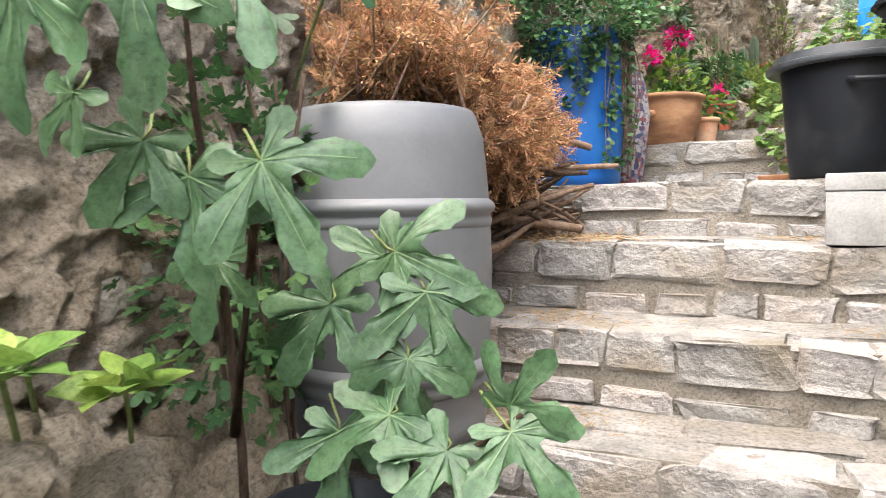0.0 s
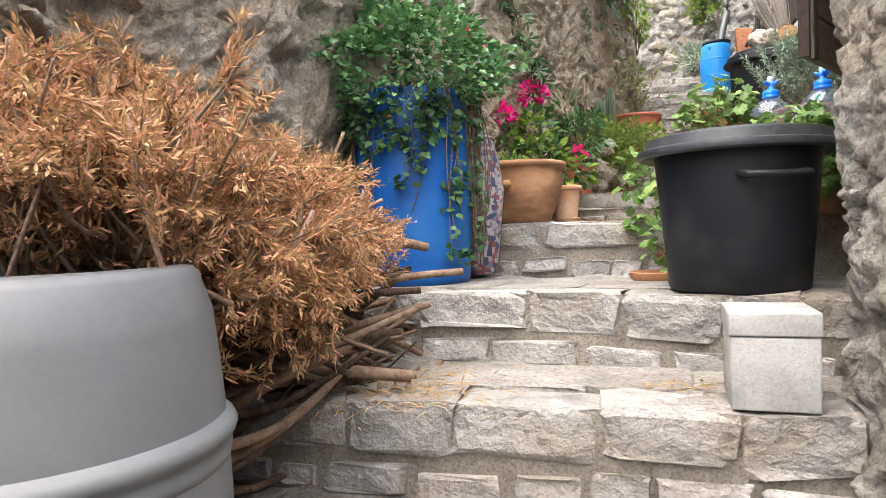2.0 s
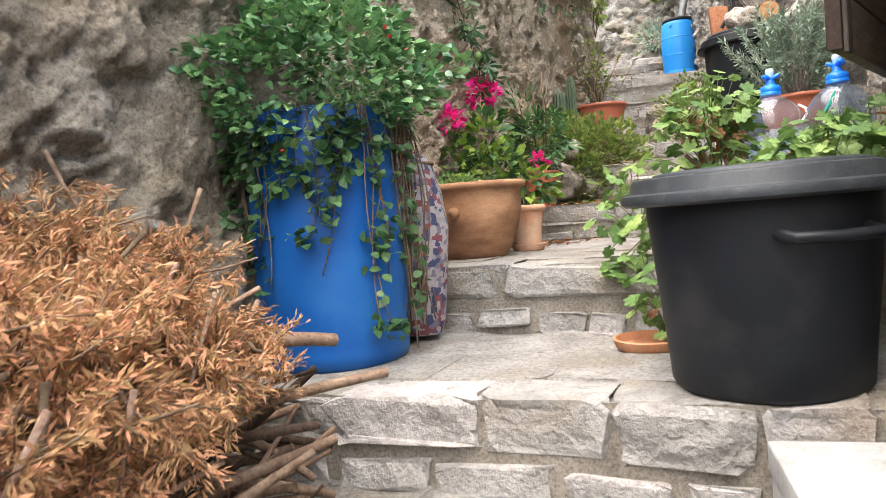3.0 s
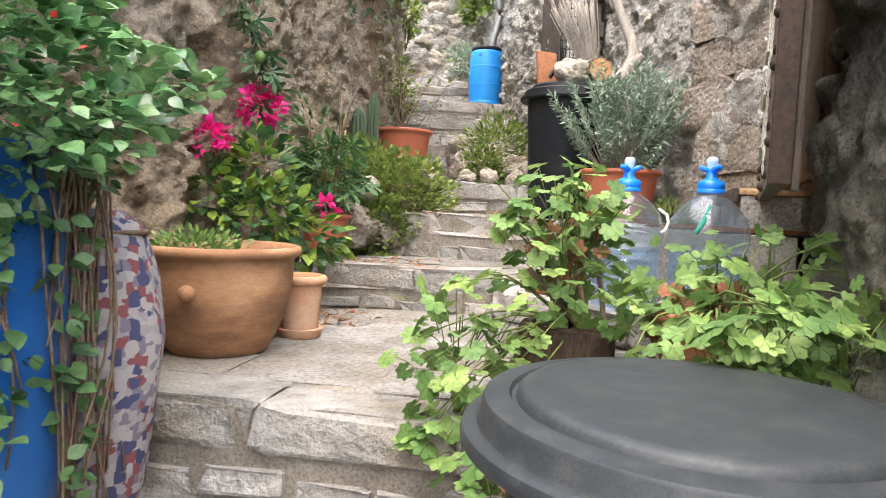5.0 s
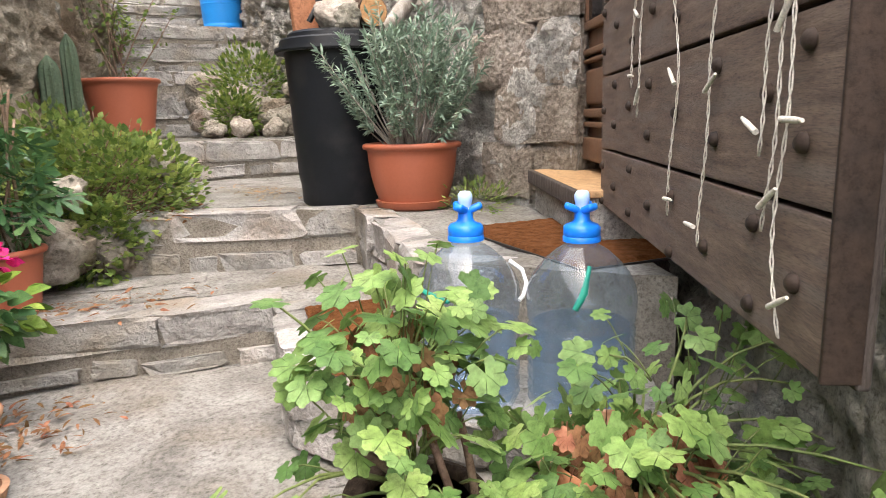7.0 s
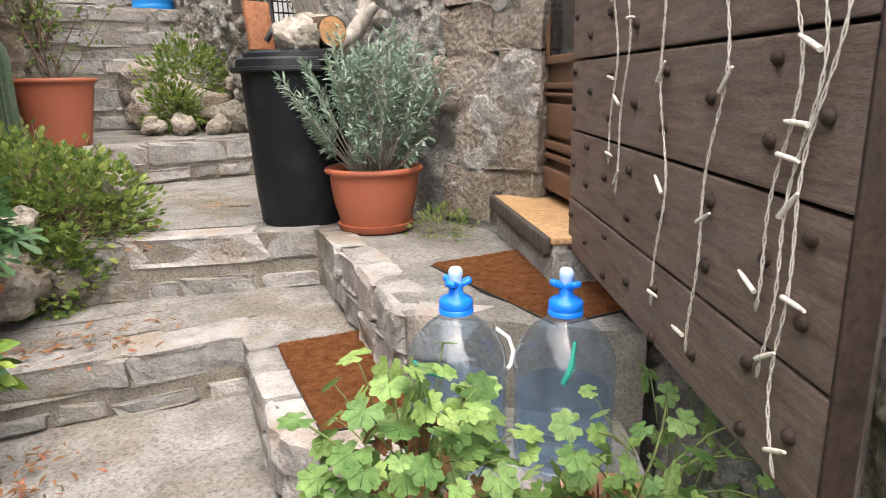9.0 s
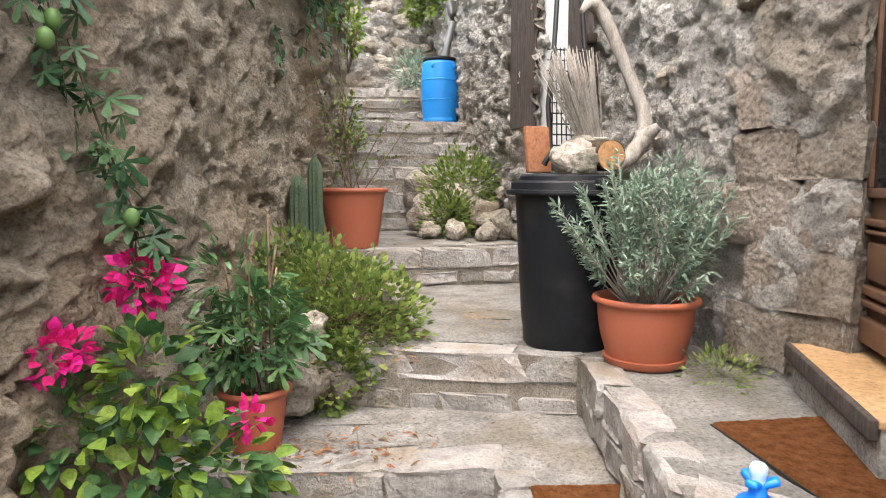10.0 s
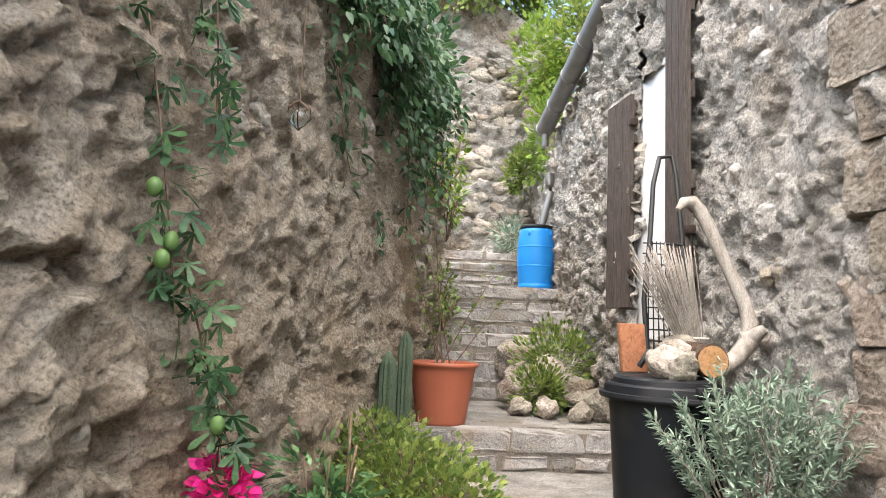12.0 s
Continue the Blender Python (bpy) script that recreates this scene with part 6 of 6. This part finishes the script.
scatter_leaves(-0.30, -0.6, 0.273, 0.12, 0.08, 400, "dry litter by the drum foot", (0.02, 0.06), M_STRAW)
scatter_leaves(0.72, -0.25, 0.503, 0.05, 0.07, 70, "dry litter in the corner of a step", (0.02, 0.05), M_STRAW)
scatter_leaves(-0.62, -1.55, 0.12, 0.16, 0.15, 200, "brown leaf litter under the fig", (0.03, 0.08))
rosette(0.80, -0.28, 0.53, 0.05, 9, M_COVER, "tiny green weed in the step corner")
tuft = thing("moss_tuft", 1.80, 2.58, 1.655, "small dark green moss tuft at the wall foot", "moss")
P, D = blob_points(500, (0.06, 0.06, 0.05), (0.12, 0.14, 0.08), 0.2)
leaf_cloud("leaves", NARROW, P, D + [0, 0, 0.5], rng.uniform(0.012, 0.028, len(P)), M_COVER, tuft, kind="stuff")

# ---- stones of the steps, the treads and the walls ----
rs_ = random.Random(5)
for i, (xa, ya, xb, yb, z, drop, run) in enumerate(STEPS):
    d = Vector((xb - xa, yb - ya, 0))
    width = d.length
    d.normalize()
    n = Vector((-d.y, d.x, 0))
    ang = math.degrees(math.atan2(d.y, d.x))
    top_h = 0.52 * drop
    low_h = drop - top_h - 0.03
    # lip course: long stones that make the edge of the tread
    s = 0.0
    while s < width - 0.04:
        w = min(rs_.uniform(0.16, 0.42) * (1.6 if i > 5 else 1), width - s)
        if width - s - w < 0.1:
            w = width - s
        dep = rs_.uniform(0.15, 0.24)
        h = top_h * rs_.uniform(0.88, 1.06)
        p = Vector((xa, ya, 0)) + d * (s + w / 2) + n * (dep / 2 + 0.002 + rs_.uniform(-0.008, 0.006))
        piece(BLOCKS[rs_.randrange(8)], pose(p.x, p.y, z - h / 2 + 0.004 + rs_.uniform(-0.006, 0.006), rs_.uniform(-2, 2), rs_.uniform(-1.5, 1.5), ang + rs_.uniform(-1.5, 1.5) + rs_.choice((0, 180)))
              @ Matrix.Diagonal((w, dep, h, 1)), step_obs[i], "stone")
        s += w + rs_.uniform(0.0, 0.016)
    # lower course: smaller stones in mortar
    s = rs_.uniform(0, 0.08)
    while s < width - 0.08:
        w = min(rs_.uniform(0.10, 0.30) * (1.3 if i > 9 else 1), width - s)
        h = low_h * rs_.uniform(0.55, 1.0)
        p = Vector((xa, ya, 0)) + d * (s + w / 2) + n * (0.062 + rs_.uniform(-0.008, 0.006))
        piece(BLOCKS[rs_.randrange(8)], pose(p.x, p.y, z - drop + low_h * 0.55 + rs_.uniform(-0.01, 0.01), rs_.uniform(-4, 4), rs_.uniform(-4, 4), ang + rs_.uniform(-4, 4) + rs_.choice((0, 180)))
              @ Matrix.Diagonal((w, 0.13, h, 1)), step_obs[i], "stone")
        s += w + rs_.uniform(0.015, 0.05)
    # flags of the tread
    nxt = min(run, 0.9 if i in (6, 8, 9) else 0.5) if i < 10 else 0.3
    v = 0.2
    while v < nxt - 0.05:
        dv = rs_.uniform(0.16, 0.28)
        s = rs_.uniform(-0.1, 0.0)
        while s < width:
            w = rs_.uniform(0.18, 0.42)
            p = Vector((xa, ya, 0)) + d * (s + w / 2) + n * (v + dv / 2)
            piece(SLABS[rs_.randrange(6)], pose(p.x, p.y, z - 0.017 + rs_.uniform(-0.003, 0.003), rs_.uniform(-0.6, 0.6), rs_.uniform(-0.6, 0.6), ang + rs_.uniform(-7, 7))
                  @ Matrix.Diagonal((w / 0.92, dv / 0.92, 0.045, 1)), step_obs[i], "slab")
            s += w + 0.012
        v += dv + 0.012

# stones along the edges of the platforms
for owner, a, b, z, hgt in ((PLAT_LOW, (0.885, 2.02), (1.075, 2.70), 1.418, 0.2), (PLAT_LOW, (0.89, 2.0), (1.30, 1.22), 1.418, 0.2), (PLAT_HIGH, (1.245, 1.98), (1.545, 3.05), 1.655, 0.24), (PLAT_HIGH, (1.25, 1.95), (1.42, 1.76), 1.655, 0.24)):
    d = Vector((b[0] - a[0], b[1] - a[1], 0))
    width = d.length
    d.normalize()
    ang = math.degrees(math.atan2(d.y, d.x))
    inward = Vector((1.7 - (a[0] + b[0]) / 2, 2.2 - (a[1] + b[1]) / 2, 0))
    n = Vector((-d.y, d.x, 0))
    if n.dot(inward) < 0:
        n = -n
    for row in range(2):
        s = 0.0
        while s < width - 0.05:
            w = min(rs_.uniform(0.12, 0.30), width - s)
            h = hgt * (0.5 if row == 0 else 0.42)
            p = Vector((*a, 0)) + d * (s + w / 2) + n * (0.05 + rs_.uniform(-0.01, 0.008))
            piece(BLOCKS[rs_.randrange(8)], pose(p.x, p.y, z - h * 0.48 - row * hgt * 0.53 + 0.004, rs_.uniform(-3, 3), rs_.uniform(-2, 2), ang + rs_.uniform(-4, 4))
                  @ Matrix.Diagonal((w, 0.13, h, 1)), owner, "stone")
            s += w + rs_.uniform(0.004, 0.02)


def wall_stones(owner, line, z0, z1, count, sizes, side, meshes, seed, push=0.0):
    """Single stones standing proud of a wall's face."""
    r = random.Random(seed)
    pts = [Vector((x, y, 0)) for x, y in line]
    lens = [(b - a).length for a, b in zip(pts, pts[1:])]
    for _ in range(count):
        s = r.uniform(0, sum(lens))
        for (a, b), L in zip(zip(pts, pts[1:]), lens):
            if s <= L:
                break
            s -= L
        d = (b - a).normalized()
        n = Vector((d.y, -d.x, 0)) * side
        k = r.uniform(*sizes)
        p = a + d * s + n * (push - 0.16 * k)
        piece(r.choice(meshes), pose(p.x, p.y, r.uniform(z0, z1), r.uniform(-25, 25), r.uniform(-20, 20), math.degrees(math.atan2(d.y, d.x)) + r.uniform(-20, 20))
              @ Matrix.Diagonal((k * r.uniform(0.9, 1.5), k * 0.62, k * r.uniform(0.6, 0.95), 1)), owner, "stone")


wall_stones(wall_west, [(-0.66, 1.0), (-0.26, 2.4), (-0.02, 3.2)], 1.6, 4.0, 24, (0.07, 0.18), 1, LUMPS, 3)
wall_stones(wall_west, [(-0.02, 3.2), (0.38, 4.55), (1.05, 6.8)], 1.9, 4.4, 46, (0.07, 0.20), 1, LUMPS, 4)
wall_stones(wall_west, [(-1.0, -1.9), (-0.98, -0.9), (-0.92, 0.0), (-0.66, 1.0)], 0.2, 2.0, 36, (0.06, 0.16), 1, LUMPS, 5)
wall_stones(wall_west, [(-0.55, 1.4), (-0.36, 2.05), (-0.26, 2.4)], 2.1, 3.8, 16, (0.16, 0.32), 1, LUMPS, 12, -0.015)
wall_stones(wall_east, [(0.9, -0.1), (0.96, 0.2), (1.32, 0.86), (1.7, 1.5)], 0.9, 2.6, 60, (0.04, 0.12), -1, LUMPS, 6)
wall_stones(UPPER_A, [(2.08, 2.75), (2.10, 3.3), (2.13, 4.1)], 1.9, 4.6, 80, (0.06, 0.15), -1, PALE_LUMPS, 7, 0.006)
wall_stones(UPPER_B, [(2.17, 4.9), (2.24, 5.6), (2.45, 7.2), (2.62, 8.4)], 2.2, 4.6, 260, (0.07, 0.17), -1, PALE_LUMPS, 8, 0.028)
wall_stones(wall_north, [(1.0, 10.55), (3.2, 10.3)], 3.4, 6.6, 150, (0.12, 0.32), 1, LUMPS, 9, 0.02)
wall_stones(UPPER_D, [(2.13, 4.15), (2.17, 4.9)], 1.9, 2.5, 24, (0.08, 0.16), -1, PALE_LUMPS, 10)

# squared quoins of brown tufa at the corner beside the door
zq = 1.70
k = 0
while zq < 4.3:
    h = rs_.uniform(0.13, 0.27)
    for j in range(2):
        w = rs_.uniform(0.24, 0.34) if (j + k) % 2 else rs_.uniform(0.16, 0.24)
        u = 0.03 + j * 0.24
        p = Vector((2.155, 2.40, 0)).lerp(Vector((2.06, 2.84, 0)), min(1, (u + w / 2) / 0.5))
        piece(TUFAS[rs_.randrange(6)], pose(p.x + 0.088, p.y, zq + h / 2, rs_.uniform(-2, 2), rs_.uniform(-2, 2), 101 + rs_.uniform(-3, 3)) @ Matrix.Diagonal((w / 0.92, 0.24, h / 0.93, 1)), UPPER_A, "stone")
    zq += h + 0.012
    k += 1
